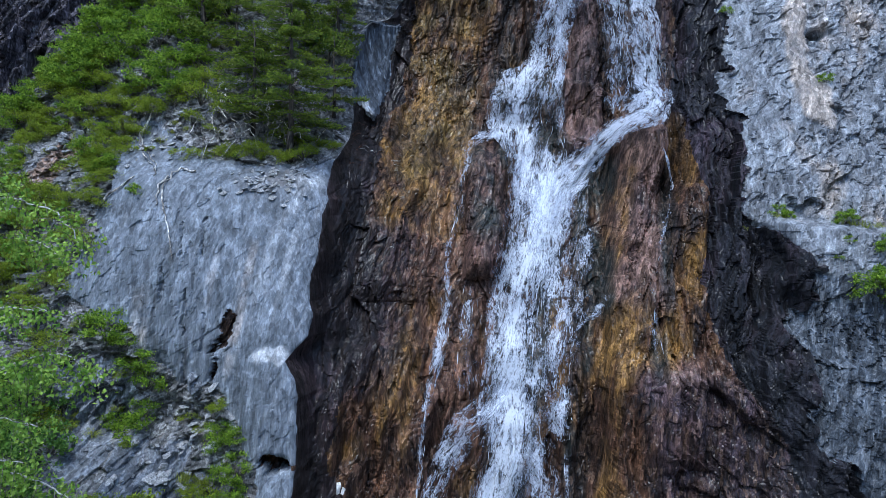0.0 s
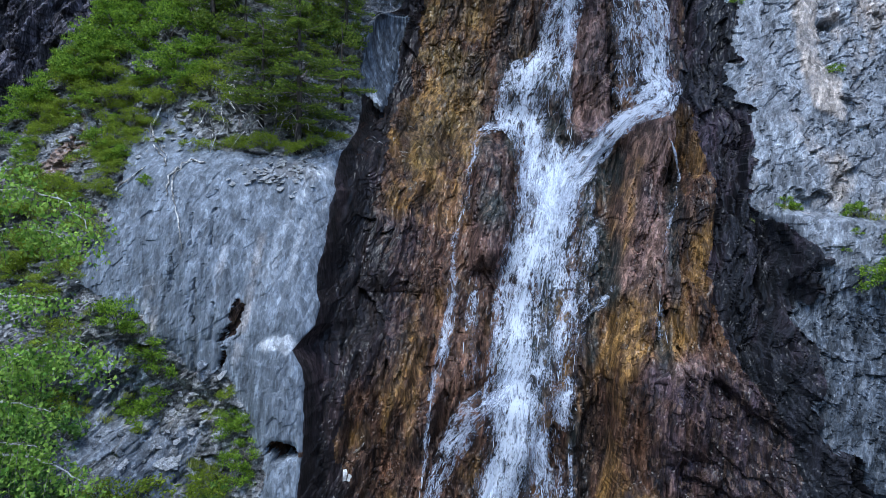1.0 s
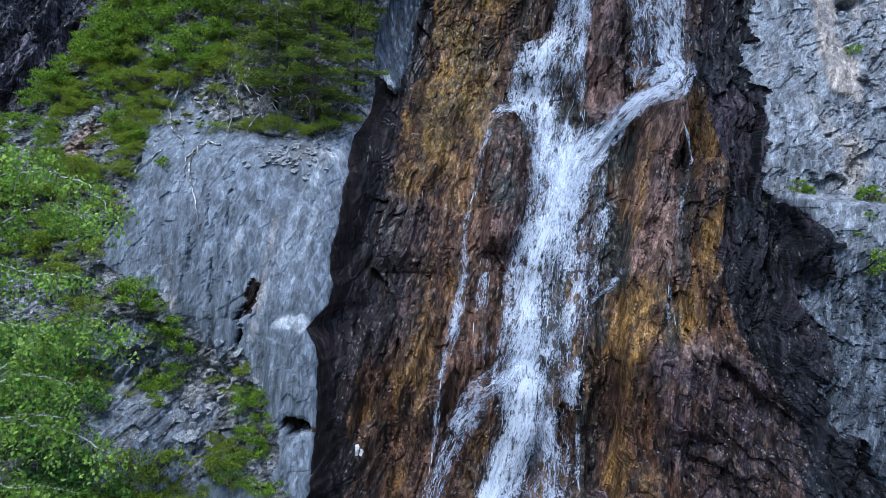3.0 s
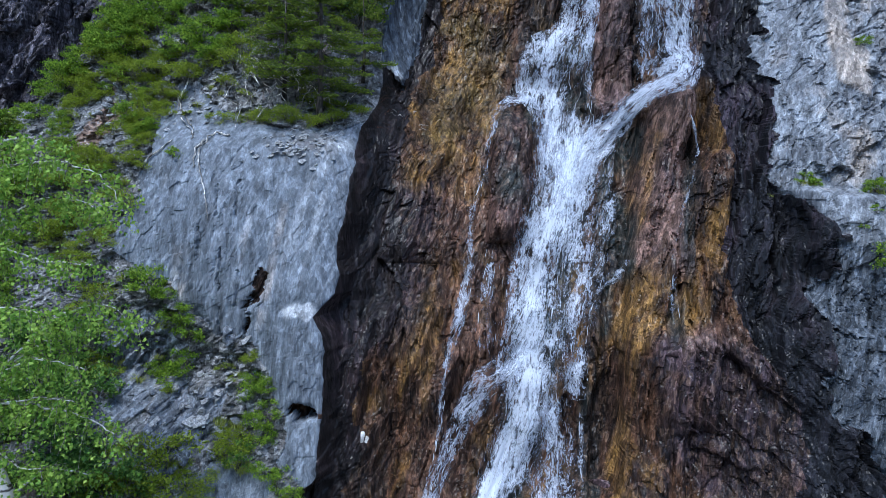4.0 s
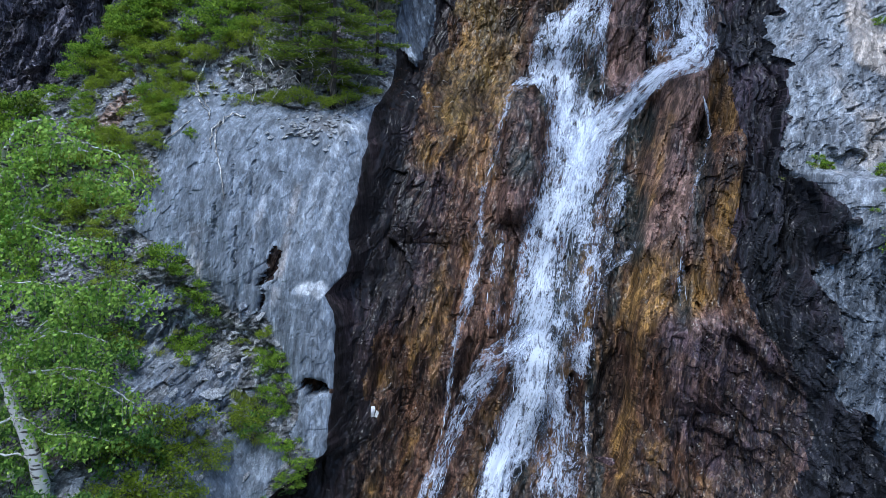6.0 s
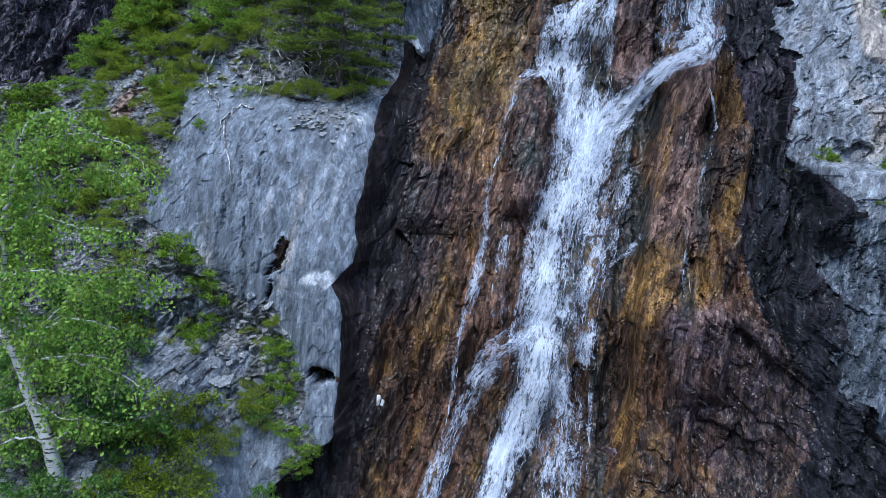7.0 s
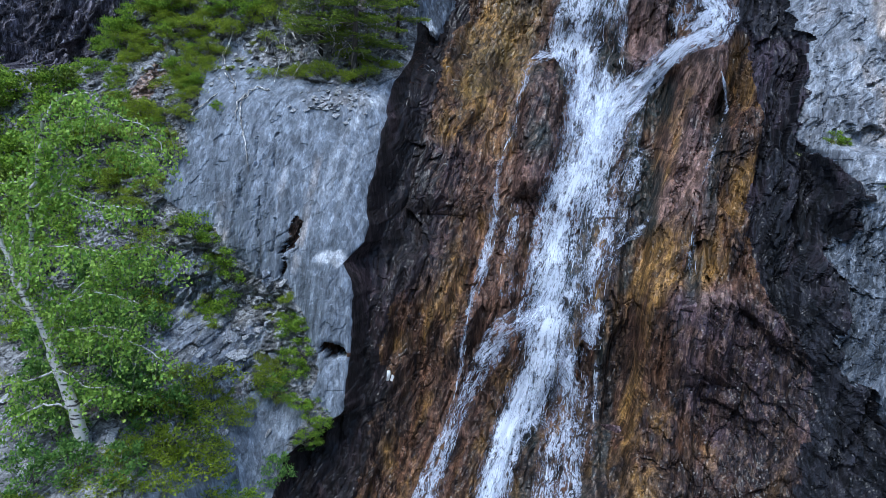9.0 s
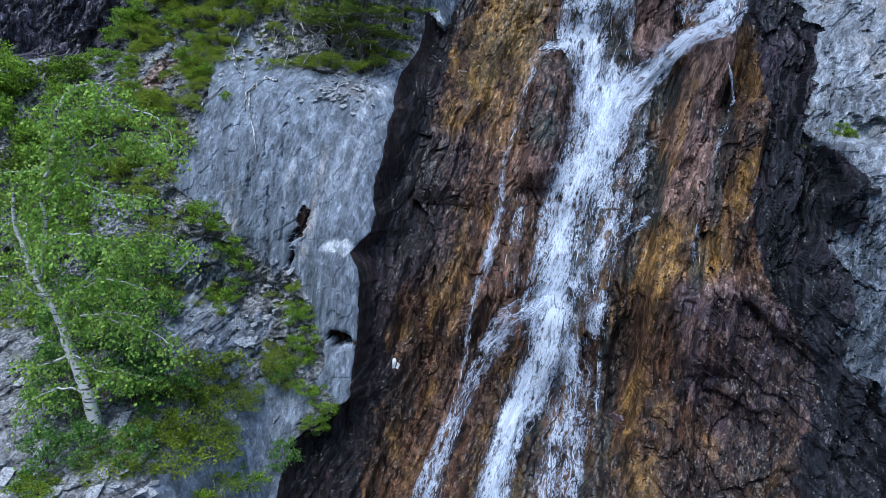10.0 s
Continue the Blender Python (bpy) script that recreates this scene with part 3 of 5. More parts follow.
def birch_bark():
    m, n, l, p = material("birch_bark")
    rings = grain(n, l, 7, (0.5, 0.5, 2.0), 5)
    col = mixed(n, l, band(n, l, rings, 0.55, 0.6), (0.62, 0.6, 0.57), (0.06, 0.05, 0.045))
    l.new(col, p.inputs["Base Color"])
    p.inputs["Roughness"].default_value = 0.65
    relieved(n, l, p, (rings,), 0.3)
    return m


BIRCH_BARK = birch_bark()


def foam():
    """White water: threads and lumps of foam drawn out along the fall, thin enough at the sides to show the rock."""
    m, n, l, p = material("white_water")
    p.inputs["Roughness"].default_value = 0.45
    uv = n.new("ShaderNodeUVMap")
    cover = []
    for scale, long, bent in ((3.2, 0.45, 0.5), (8.0, 0.3, 0.8), (19, 0.36, 1.0), (44, 0.5, 0.6)):
        mp = n.new("ShaderNodeMapping")
        mp.inputs["Scale"].default_value = (1, long, 1)
        mp.inputs["Location"].default_value = (scale, 0, 0)
        l.new(uv.outputs["UV"], mp.inputs["Vector"])
        t = n.new("ShaderNodeTexNoise")
        t.inputs["Scale"].default_value = scale
        t.inputs["Detail"].default_value = 4
        t.inputs["Roughness"].default_value = 0.6
        t.inputs["Distortion"].default_value = bent
        l.new(mp.outputs["Vector"], t.inputs["Vector"])
        cover.append(t.outputs["Fac"])
    a = n.new("ShaderNodeAttribute")
    a.attribute_name = "thick"
    web = maths(n, l, "MULTIPLY_ADD", a.outputs["Fac"], 1.0, 0.0)
    for value, share in zip(cover, (0.9, 1.0, 1.0, 0.8)):
        web = maths(n, l, "MULTIPLY_ADD", maths(n, l, "SUBTRACT", value, 0.5), share, web)
    # the ridges of the noise make threads
    for value, share in zip(cover[1:3], (0.20, 0.17)):
        off = maths(n, l, "ABSOLUTE", maths(n, l, "SUBTRACT", value, 0.5), 0.0)
        web = maths(n, l, "ADD", web, band(n, l, off, 0.0, 0.055, share, 0.0))
    density = band(n, l, web, 0.12, 0.62)
    # thin foam is bluer than thick foam
    col = mixed(n, l, band(n, l, web, 0.15, 0.66), (0.40, 0.46, 0.62), (0.84, 0.88, 0.96))
    l.new(col, p.inputs["Base Color"])
    # light wanders through the bubbles
    inner = n.new("ShaderNodeBsdfTranslucent")
    inner.inputs["Color"].default_value = (0.80, 0.87, 0.98, 1)
    body = n.new("ShaderNodeMixShader")
    body.inputs[0].default_value = 0.3
    l.new(p.outputs[0], body.inputs[1])
    l.new(inner.outputs[0], body.inputs[2])
    clear = n.new("ShaderNodeBsdfTransparent")
    mx = n.new("ShaderNodeMixShader")
    l.new(density, mx.inputs[0])
    l.new(clear.outputs[0], mx.inputs[1])
    l.new(body.outputs[0], mx.inputs[2])
    l.new(mx.outputs[0], n["Material Output"].inputs["Surface"])
    relieved(n, l, p, cover[:3], 0.4, 0.07)
    return m


FOAM = foam()


def strand_water():
    m, n, l, p = material("water_strands")
    p.inputs["Roughness"].default_value = 0.3
    clear = n.new("ShaderNodeBsdfTransparent")
    mx = n.new("ShaderNodeMixShader")
    g = n.new("ShaderNodeNewGeometry")
    l.new(mixed(n, l, g.outputs["Random Per Island"], (0.52, 0.59, 0.70), (0.84, 0.89, 0.96)), p.inputs["Base Color"])
    l.new(band(n, l, g.outputs["Random Per Island"], 0, 1, 0.2, 0.9), mx.inputs[0])
    l.new(clear.outputs[0], mx.inputs[1])
    l.new(p.outputs[0], mx.inputs[2])
    l.new(mx.outputs[0], n["Material Output"].inputs["Surface"])
    return m


WHITE = strand_water()


def scrap():
    m, n, l, p = material("white_scrap")
    l.new(mixed(n, l, band(n, l, grain(n, l, 14), 0.4, 0.65), (0.8, 0.8, 0.78), (0.5, 0.48, 0.44)), p.inputs["Base Color"])
    p.inputs["Roughness"].default_value = 0.7
    return m


SCRAP = scrap()


# ---------------------------------------------------------------- mesh helpers
def mesh_from(name, verts, faces, mat, smooth=False, attrs=None):
    me = bpy.data.meshes.new(name)
    verts, faces = np.asarray(verts, np.float32), np.asarray(faces, np.int32)
    k = faces.shape[1]
    me.vertices.add(len(verts))
    me.vertices.foreach_set("co", verts.ravel())
    me.loops.add(faces.size)
    me.loops.foreach_set("vertex_index", faces.ravel())
    me.polygons.add(len(faces))
    me.polygons.foreach_set("loop_start", np.arange(0, faces.size, k, dtype=np.int32))
    me.polygons.foreach_set("loop_total", np.full(len(faces), k, np.int32))
    me.update(calc_edges=True)
    me.validate()
    me.polygons.foreach_set("use_smooth", np.full(len(me.polygons), smooth))
    for key, values in (attrs or {}).items():
        at = me.attributes.new(key, "FLOAT", "POINT")
        at.data.foreach_set("value", np.asarray(values, np.float32))
    me.materials.append(mat)
    return me


def part_of(name, me, parent, label=""):
    ob = new(name, me)
    ob.parent = parent
    return tagged(ob, label)


def tube(points, radii, sides=7):
    """Vertices and quads of a bent, tapering stem."""
    pts = [Vector(p) for p in points]
    verts, faces = [], []
    for i, p in enumerate(pts):
        d = (pts[min(i + 1, len(pts) - 1)] - pts[max(i - 1, 0)]).normalized()
        a = d.orthogonal().normalized()
        b = d.cross(a)
        for k in range(sides):
            w = 2 * math.pi * k / sides
            verts.append(p + radii[i] * (math.cos(w) * a + math.sin(w) * b))
    for i in range(len(pts) - 1):
        for k in range(sides):
            j = (k + 1) % sides
            faces.append((i * sides + k, i * sides + j, (i + 1) * sides + j, (i + 1) * sides + k))
    return verts, faces


def joined(pieces):
    verts, faces = [], []
    for v, f in pieces:
        n = len(verts)
        verts += [tuple(q) for q in v]
        faces += [tuple(n + i for i in q) for q in f]
    return verts, faces


def leaves(centres, sizes, seed, aim=None, slim=0.55):
    """Bent leaf blades, one quad each, about the centres; aim: the way that each one grows."""
    r = np.random.default_rng(seed)
    n = len(centres)
    if aim is None:
        aim = r.normal(size=(n, 3))
    d = aim / np.linalg.norm(aim, axis=1, keepdims=True)
    s = np.cross(d, r.normal(size=(n, 3)))
    s /= np.linalg.norm(s, axis=1, keepdims=True) + 1e-9
    up = np.cross(d, s)
    c, z = np.asarray(centres), np.asarray(sizes)[:, None]
    v = np.stack([c - 0.5 * z * d, c + slim * 0.5 * z * s + 0.08 * z * up, c + 0.5 * z * d - 0.1 * z * up, c - slim * 0.5 * z * s + 0.08 * z * up], 1)
    return v.reshape(-1, 3), np.arange(4 * n).reshape(-1, 4)


# ---------------------------------------------------------------- the cliff
NX = len(gx)
# one column of corners runs along the block's edge, and its neighbours make room
J0 = int(np.argmax(gx >= -3.5))
X_EDGED = X + (block_edge(Z) - gx[J0]) * np.clip(1 - np.abs(X - gx[J0]) / 8, 0, 1)
P = ray_pushed(np.stack([X_EDGED, sample(Y, X_EDGED, Z), Z], -1).reshape(-1, 3))
ix, iz = np.meshgrid(np.arange(NX - 1), np.arange(len(gz) - 1))
q = (iz * NX + ix).ravel()
QUADS = np.stack([q, q + 1, q + NX + 1, q + NX], 1)


def nearest(grid):
    """Values of a grid at the middle of the faces."""
    mid_x = 0.5 * (X_EDGED[:-1, :-1] + X_EDGED[:-1, 1:])
    col = np.clip(np.rint((mid_x - gx[0]) / STEP).astype(int), 0, NX - 1)
    return grid[np.arange(len(gz) - 1)[:, None], col]


face_code = nearest(code)
for c in range(3):
    face_code[:, J0 - 1 - c] = face_code[:, J0 - 5]
    face_code[:, J0 + c] = face_code[:, J0 + 4]
FACE_CODE = face_code.reshape(-1)
# mineral stain: ochre bands in the gully, soil between stones on the slope, pink scar on the grey wall
MINERAL = -0.02 + 0.11 * ridge(X, Z, (0.8, 20), (-0.7, 9.5), 1.55) + 0.11 * ridge(X, Z, (5.5, 13), (4.6, 6.2), 0.8)
MINERAL = MINERAL + 0.1 * ridge(X, Z, (6.4, 10.5), (5.7, 6.3), 0.6) + 0.07 * ridge(X, Z, (4.3, 7), (3.7, 0), 0.6) * (1 + 1.5 * fbm(X * 1.7, Z * 0.9, 104))
MINERAL = MINERAL + 0.06 * ridge(X, Z, (-1.2, 7), (-2.6, 0), 0.8) + 0.42 * scar * (0.85 + 0.3 * fbm(X * 1.6, Z * 1.2, 83))
for sx, top, foot, half in ((-4.9, 10.3, 6.6, 0.16), (-4.2, 10.4, 8.0, 0.35), (-4.25, 6.55, 6.2, 0.45), (-4.0, 11.0, 10.0, 0.6), (-5.3, 9.0, 6.0, 0.1)):
    MINERAL = MINERAL + 0.14 * ridge(X, Z, (sx + 0.05, top), (sx, foot), half) * (code == 3)
MINERAL = MINERAL + 0.2 * np.exp(-((X + 4.25) / 0.42) ** 2 - ((Z - 6.45) / 0.14) ** 2) + 0.4 * np.exp(-((X + 3.8) / 0.5) ** 2 - ((Z - 10.9) / 0.35) ** 2) * (code == 3)
MINERAL = MINERAL + 0.45 * ridge(X, Z, (-10.65, 12.2), (-11.0, 10.6), 0.4) * (code == 5)
MINERAL = MINERAL + (0.2 * fbm(X * 1.1, Z * 0.8, 94) - 0.08) * ramp(6.4, 5.9, Z) * ramp(4.6, 5.4, X) * (code == 0)
MINERAL = MINERAL + 0.09 * fbm(X * 3.2 - 0.6 * Z, Z * 0.6, 82) * (code == 0)
MINERAL = MINERAL + (0.14 * fbm(X * 0.7, Z * 0.5, 96) + 0.13 * ramp(0.7, 2.2, X - along(Z, GREY_EDGE))) * (code == 4) * ramp(7.5, 9, Z)
MINERAL = MINERAL + 0.5 * np.exp(-((X + 2.55) / 0.35) ** 2 - ((Z - 13.15) / 0.4) ** 2) * (code == 3)
MINERAL = MINERAL + 0.1 * fbm(X * 0.9, Z * 0.6, 105) * (code == 0) + (0.12 * ramp(9.0, 11.0, Z) * ramp(13.2, 12.6, Z) - 0.1 * ramp(6.5, 5.0, Z)) * (code == 2)
MINERAL = MINERAL.reshape(-1)
# purple beds, and dark green algae beside the falls
VIOLET = 1.0 * ridge(X, Z, (4.5, 18), (3.75, 12.0), 0.75, 0.1) + 0.45 * ridge(X, Z, (1.4, 12.4), (1.0, 8.0), 0.8) + 0.75 * ridge(X, Z, (5.8, 13.2), (5.1, 8.0), 0.6)
shelf = ramp(6.4, 6.1, Z + 0.1 * (X - 5.2)) * ramp(4.3, 4.8, X) * ramp(0.5, 3.5, Z)
VIOLET = VIOLET + shelf * np.clip(0.55 + 0.9 * fbm(X * 1.2, Z * 1.0, 99), 0, 1) + 0.9 * np.exp(-((X - 5.6) / 0.7) ** 2 - ((Z - 6.15) / 0.3) ** 2) + 0.7 * ridge(X, Z, (6.9, 20), (6.4, 13), 0.6) + 0.7 * ridge(X, Z, (-1.5, 10), (-2.2, 5.5), 0.8)
# the same dark green also covers a groove, the boulder and rock behind the water
ALGAE_DARK = 0.8 * ridge(X, Z, (6.05, 11.5), (4.95, 6.3), 0.2) + 0.9 * ridge(X, Z, (1.35, 12.4), (1.25, 9.6), 0.6, 0.3) + 1.6 * ridge(X, Z, (4.3, 11.8), (3.8, 7.6), 0.5, 0.3) + 1.6 * ridge(X, Z, (3.7, 7.8), (2.4, -1), 0.36, 0.3) + 1.4 * ridge(X, Z, (2.6, 15), (2.6, 11.5), 1.0, 0.3) + 1.2 * ridge(X, Z, (2.9, 11.5), (2.0, 6.0), 0.85, 0.4) + 1.1 * ridge(X, Z, (2.0, 6.2), (0.5, 0.0), 0.75, 0.4) + 0.7 * ridge(X, Z, (5.6, 18), (5.2, 13.3), 0.7) + 0.5 * ridge(X, Z, (2.2, 18), (1.9, 12.4), 0.6)
# freshly broken pale stone, with light on the notch's ledge painted in, and buff streaks, on the grey block
FRESH = 1.5 * ramp(0.1, 0.35, np.exp(-((X + 4.2) / 0.5) ** 2 - ((Z - 6.55 + 0.12 * vnoise(X * 5, Z * 5, 114)) / 0.26) ** 2) + 0.12 * vnoise(X * 9, Z * 9, 115) - 0.3) + 0.35 * np.exp(-((X + 3.6) / 0.35) ** 2 - ((Z - 11.0) / 0.4) ** 2)
for sx, top, foot, half in ((-4.35, 10.3, 8.2, 0.10), (-3.85, 10.5, 8.4, 0.08), (-4.6, 9.9, 7.2, 0.07), (-4.1, 9.6, 7.0, 0.07), (-3.6, 10.2, 8.9, 0.07), (-4.85, 8.6, 6.4, 0.06)):
    FRESH = FRESH + 0.2 * ridge(X + 0.05 * vnoise(X * 0, Z * 2, 92), Z, (sx + 0.12, top), (sx - 0.2, foot), half, 0.2)
FRESH = np.clip(FRESH * (0.8 + 0.5 * fbm(X * 4, Z * 4, 97)), 0, 1).reshape(-1)
BUFF = 0.9 * ridge(X, Z, (-4.95, 9.3), (-5.2, 6.3), 0.13) + 0.8 * ridge(X, Z, (-7.6, 8.2), (-7.4, 6.6), 0.22) + 0.5 * ridge(X, Z, (-5.9, 9.0), (-5.95, 7.8), 0.12)
SOIL = np.clip((np.exp(-((X + 4.75) / 0.75) ** 2 - ((Z - 10.95) / 0.4) ** 2) + 0.6 * np.exp(-((X + 8.3) / 0.5) ** 2 - ((Z - 12.2) / 0.5) ** 2)) * (0.7 + 1.0 * fbm(X * 5, Z * 5, 95)), 0, 1).reshape(-1)
BUFF = np.clip(BUFF * (0.7 + 0.8 * fbm(X * 3, Z * 3, 98)), 0, 1).reshape(-1)
ALGAE_DARK = ALGAE_DARK * np.clip(0.75 + 0.9 * fbm(X * 2.2, Z * 0.9, 86), 0.1, 1.2)
# rosy rock; sheen on the ribs and light on the shelf top are painted in
ROSY_SHEEN = 1.15 * ridge(X, Z, (5.5, 13.0), (4.8, 8.0), 0.66, 0.4) + 1.1 * np.exp(-((X - 5.6) / 0.75) ** 2 - ((Z - 6.2) / 0.22) ** 2) + 1.0 * ridge(X, Z, (4.35, 17.3), (3.86, 12.3), 0.55, 0.3)
ROSY_SHEEN = np.clip(ROSY_SHEEN * (0.8 + 0.7 * fbm(X * 2.5, Z * 1.2, 87)), 0, 0.85).reshape(-1)
RUSSET = 1.0 * ridge(X, Z, (0.7, 11.0), (-0.1, 4.5), 1.2, 0.5) + 0.7 * ridge(X, Z, (6.6, 8.5), (6.2, 6.3), 0.4) + 0.6 * ridge(X, Z, (-0.3, 3.6), (-1.8, -1), 0.8)
RUSSET = np.clip(RUSSET * (0.7 + 0.8 * fbm(X * 1.5, Z * 0.8, 85)), 0, 0.9).reshape(-1)
# dark wet patches, with shade low on the right and by the slab painted in
WET_SHADE = 0.8 * ramp(3.4, 2.0, Z) * ramp(2.4, 3.2, X) + 1.4 * ramp(5.4, 6.6, X) * ramp(6.6, 5.8, Z) + 0.6 * ramp(0.9, 0.0, X - along(Z, BROWN_EDGE)) * ramp(11, 9, Z) + 0.9 * ridge(X, Z, (3.7, 8.2), (3.0, 1.5), 0.55, 0.4) + 0.5 * ridge(X, Z, (4.9, 4.8), (4.6, -1), 0.5, 0.4)
WET_SHADE = WET_SHADE + 0.75 * ramp(6.1, 6.5, X) * ramp(9.5, 11, Z) + 0.5 * ridge(X, Z, (2.2, 18), (1.6, 12.6), 0.6)
WET_SHADE = np.clip(WET_SHADE * np.clip(0.55 + 0.9 * fbm(X * 1.6 - 0.3 * Z, Z * 0.9, 106), 0, 1.1) + 0.9 * np.clip(fbm(X * 1.1 - 0.25 * Z, Z * 0.55, 108) - 0.15, 0, 1), 0, 0.92).reshape(-1)
WET_SHADE = np.clip(WET_SHADE * (1 - 0.85 * ROSY_SHEEN) + (0.9 * ramp(11.0, 12.0, Z) * (code == 1)).reshape(-1), 0, 0.95)
OLIVE = np.clip(0.75 * ridge(X, Z, (0.8, 20), (-0.6, 10.5), 1.4, 0.3) * (0.5 + 1.0 * fbm(X * 1.4, Z * 1.2, 113)), 0, 0.8)
VIOLET, ALGAE_DARK = np.clip(VIOLET, 0, 1).reshape(-1), np.clip(ALGAE_DARK, 0, 1).reshape(-1)


FIELDS = {"mineral": MINERAL, "violet": VIOLET, "wet_shade": WET_SHADE, "algae_dark": ALGAE_DARK, "fresh": FRESH, "soil": SOIL, "rosy_sheen": ROSY_SHEEN, "russet": RUSSET, "buff": BUFF, "olive": OLIVE}
FIELDS = {key: sample(values.reshape(X.shape), X_EDGED, Z).reshape(-1) for key, values in FIELDS.items()}


def rock_face(name, mask, mat, label):
    f = QUADS[mask]
    used, back = np.unique(f, return_inverse=True)
    me = mesh_from(name, P[used], back.reshape(-1, 4), mat, False, {key: values[used] for key, values in FIELDS.items()})
    return tagged(new(name, me), label, "rock face", kind="structure")


rock_face("cliff_gully", FACE_CODE == 0, BROWN, "wet brown and ochre bedded rock of the gully under the falls")
rock_face("cliff_wet_strip", FACE_CODE == 1, STRIP, "wet black rock strip beside the grey buttress, shade in its colour")
rock_face("cliff_black_wall", FACE_CODE == 2, BLACK, "wet black rock wall beside the grey cliff")
upper = ((Z > 12.6) & (X_EDGED > -3.2)).reshape(-1)[q]
rock_face("cliff_upper_slab", (FACE_CODE == 3) & upper, SLATE, "dark blue-grey rock slab beside the top of the gully")
rock_face("cliff_grey_block", (FACE_CODE == 3) & ~upper, GREY, "blue-grey limestone buttress with a sheer streaked face")
low_wall = (Z + 0.35 * (X_EDGED - 9) + 0.8 * fbm(X * 0.8, Z * 0.8, 93) < 9.0).reshape(-1)[q]
rock_face("cliff_grey_wall", (FACE_CODE == 4) & ~low_wall, PALE, "pale grey scaly rock wall with a pinkish scar")
rock_face("cliff_damp_wall", (FACE_CODE == 4) & low_wall, DAMP, "damp blue-grey rock under the grassy ledge")
# rock that comes through the scree below the block
bare_rock = nearest(bare_stone).reshape(-1)
rock_face("cliff_outcrop", (FACE_CODE == 5) & bare_rock, OUTCROP, "blue-grey jointed rock that comes through the scree")
rock_face("slope", (FACE_CODE == 5) & ~bare_rock, SCREE, "steep slope of grey scree and brown soil")
rock_face("cliff_crag", FACE_CODE == 6, CRAG, "dark crag behind the green slope")


def outer_cliff():
    """Coarse continuation of the mountain round the part that the camera sees."""
    xs = np.concatenate([np.linspace(-160, -23, 46), np.linspace(-20, 12, 20), np.linspace(15, 160, 48)])
    zs = np.concatenate([[-6], np.linspace(-2, 19.5, 16), np.linspace(21, 90, 36)])
    ox, oz = np.meshgrid(xs, zs)
    oy = plan(np.clip(ox, -15, 14), np.clip(oz, 0, 60)) + 1.5 * fbm(ox * 0.15, oz * 0.15, 91)
    inner = (ox > -23.5) & (ox < 15.5) & (oz < 20)
    oy = oy + np.where(inner, 5.0, 0.6) - 0.006 * np.maximum(np.abs(ox) - 23, 0) ** 1.5
    v = np.stack([ox, oy, oz], -1).reshape(-1, 3)
    a, b = np.meshgrid(np.arange(len(xs) - 1), np.arange(len(zs) - 1))
    k = (b * len(xs) + a).ravel()
    me = mesh_from("cliff_far", v, np.stack([k, k + 1, k + 1 + len(xs), k + len(xs)], 1), CRAG, True, {"mineral": np.zeros(len(v))})
    tagged(new("cliff_far", me), "grey mountain face round the gully", "rock face", kind="structure")


outer_cliff()


def ground_sheet():
    xs = np.concatenate([-np.geomspace(3000, 40, 14), np.linspace(-32, 32, 17), np.geomspace(40, 3000, 14)])
    ys = np.concatenate([-np.geomspace(3000, 40, 14), np.linspace(-36, 4, 12), [40, 400, 3000]])
    a, b = np.meshgrid(xs, ys)
    h = -1.7 + 0.3 * fbm(a * 0.2, b * 0.2, 95) * (np.hypot(a, b) < 60)
    v = np.stack([a, b, h], -1).reshape(-1, 3)
    i, j = np.meshgrid(np.arange(len(xs) - 1), np.arange(len(ys) - 1))
    k = (j * len(xs) + i).ravel()
    me = mesh_from("ground", v, np.stack([k, k + 1, k + 1 + len(xs), k + len(xs)], 1), SCREE, True, {"mineral": np.zeros(len(v))})
    tagged(new("ground", me), "stony valley floor below the falls", "ground", kind="structure")


ground_sheet()


def sky_block():
    """An unseen wooded ridge behind the camera, added to block low skylight."""
    xs, zs = np.linspace(-420, 420, 90), np.linspace(-6, 190, 30)
    a, b = np.meshgrid(xs, zs)
    ridge_line = 125 + 25 * fbm(xs * 0.01, xs * 0 + 3, 97)
    h = b / 190 * ridge_line[None, :]
    y = -150 - 0.75 * np.maximum(h, 0) + 0.0009 * a * a + 8 * fbm(a * 0.03, b * 0.03, 98)
    v = np.stack([a, y, h], -1).reshape(-1, 3)
    i, j = np.meshgrid(np.arange(len(xs) - 1), np.arange(len(zs) - 1))
    k = (j * len(xs) + i).ravel()
    me = mesh_from("mountain_far", v, np.stack([k, k + 1, k + 1 + len(xs), k + len(xs)], 1), FOREST, True)
    tagged(new("mountain_far", me), "unseen wooded ridge added behind the camera to block low sky", "mountain", kind="structure")


sky_block()

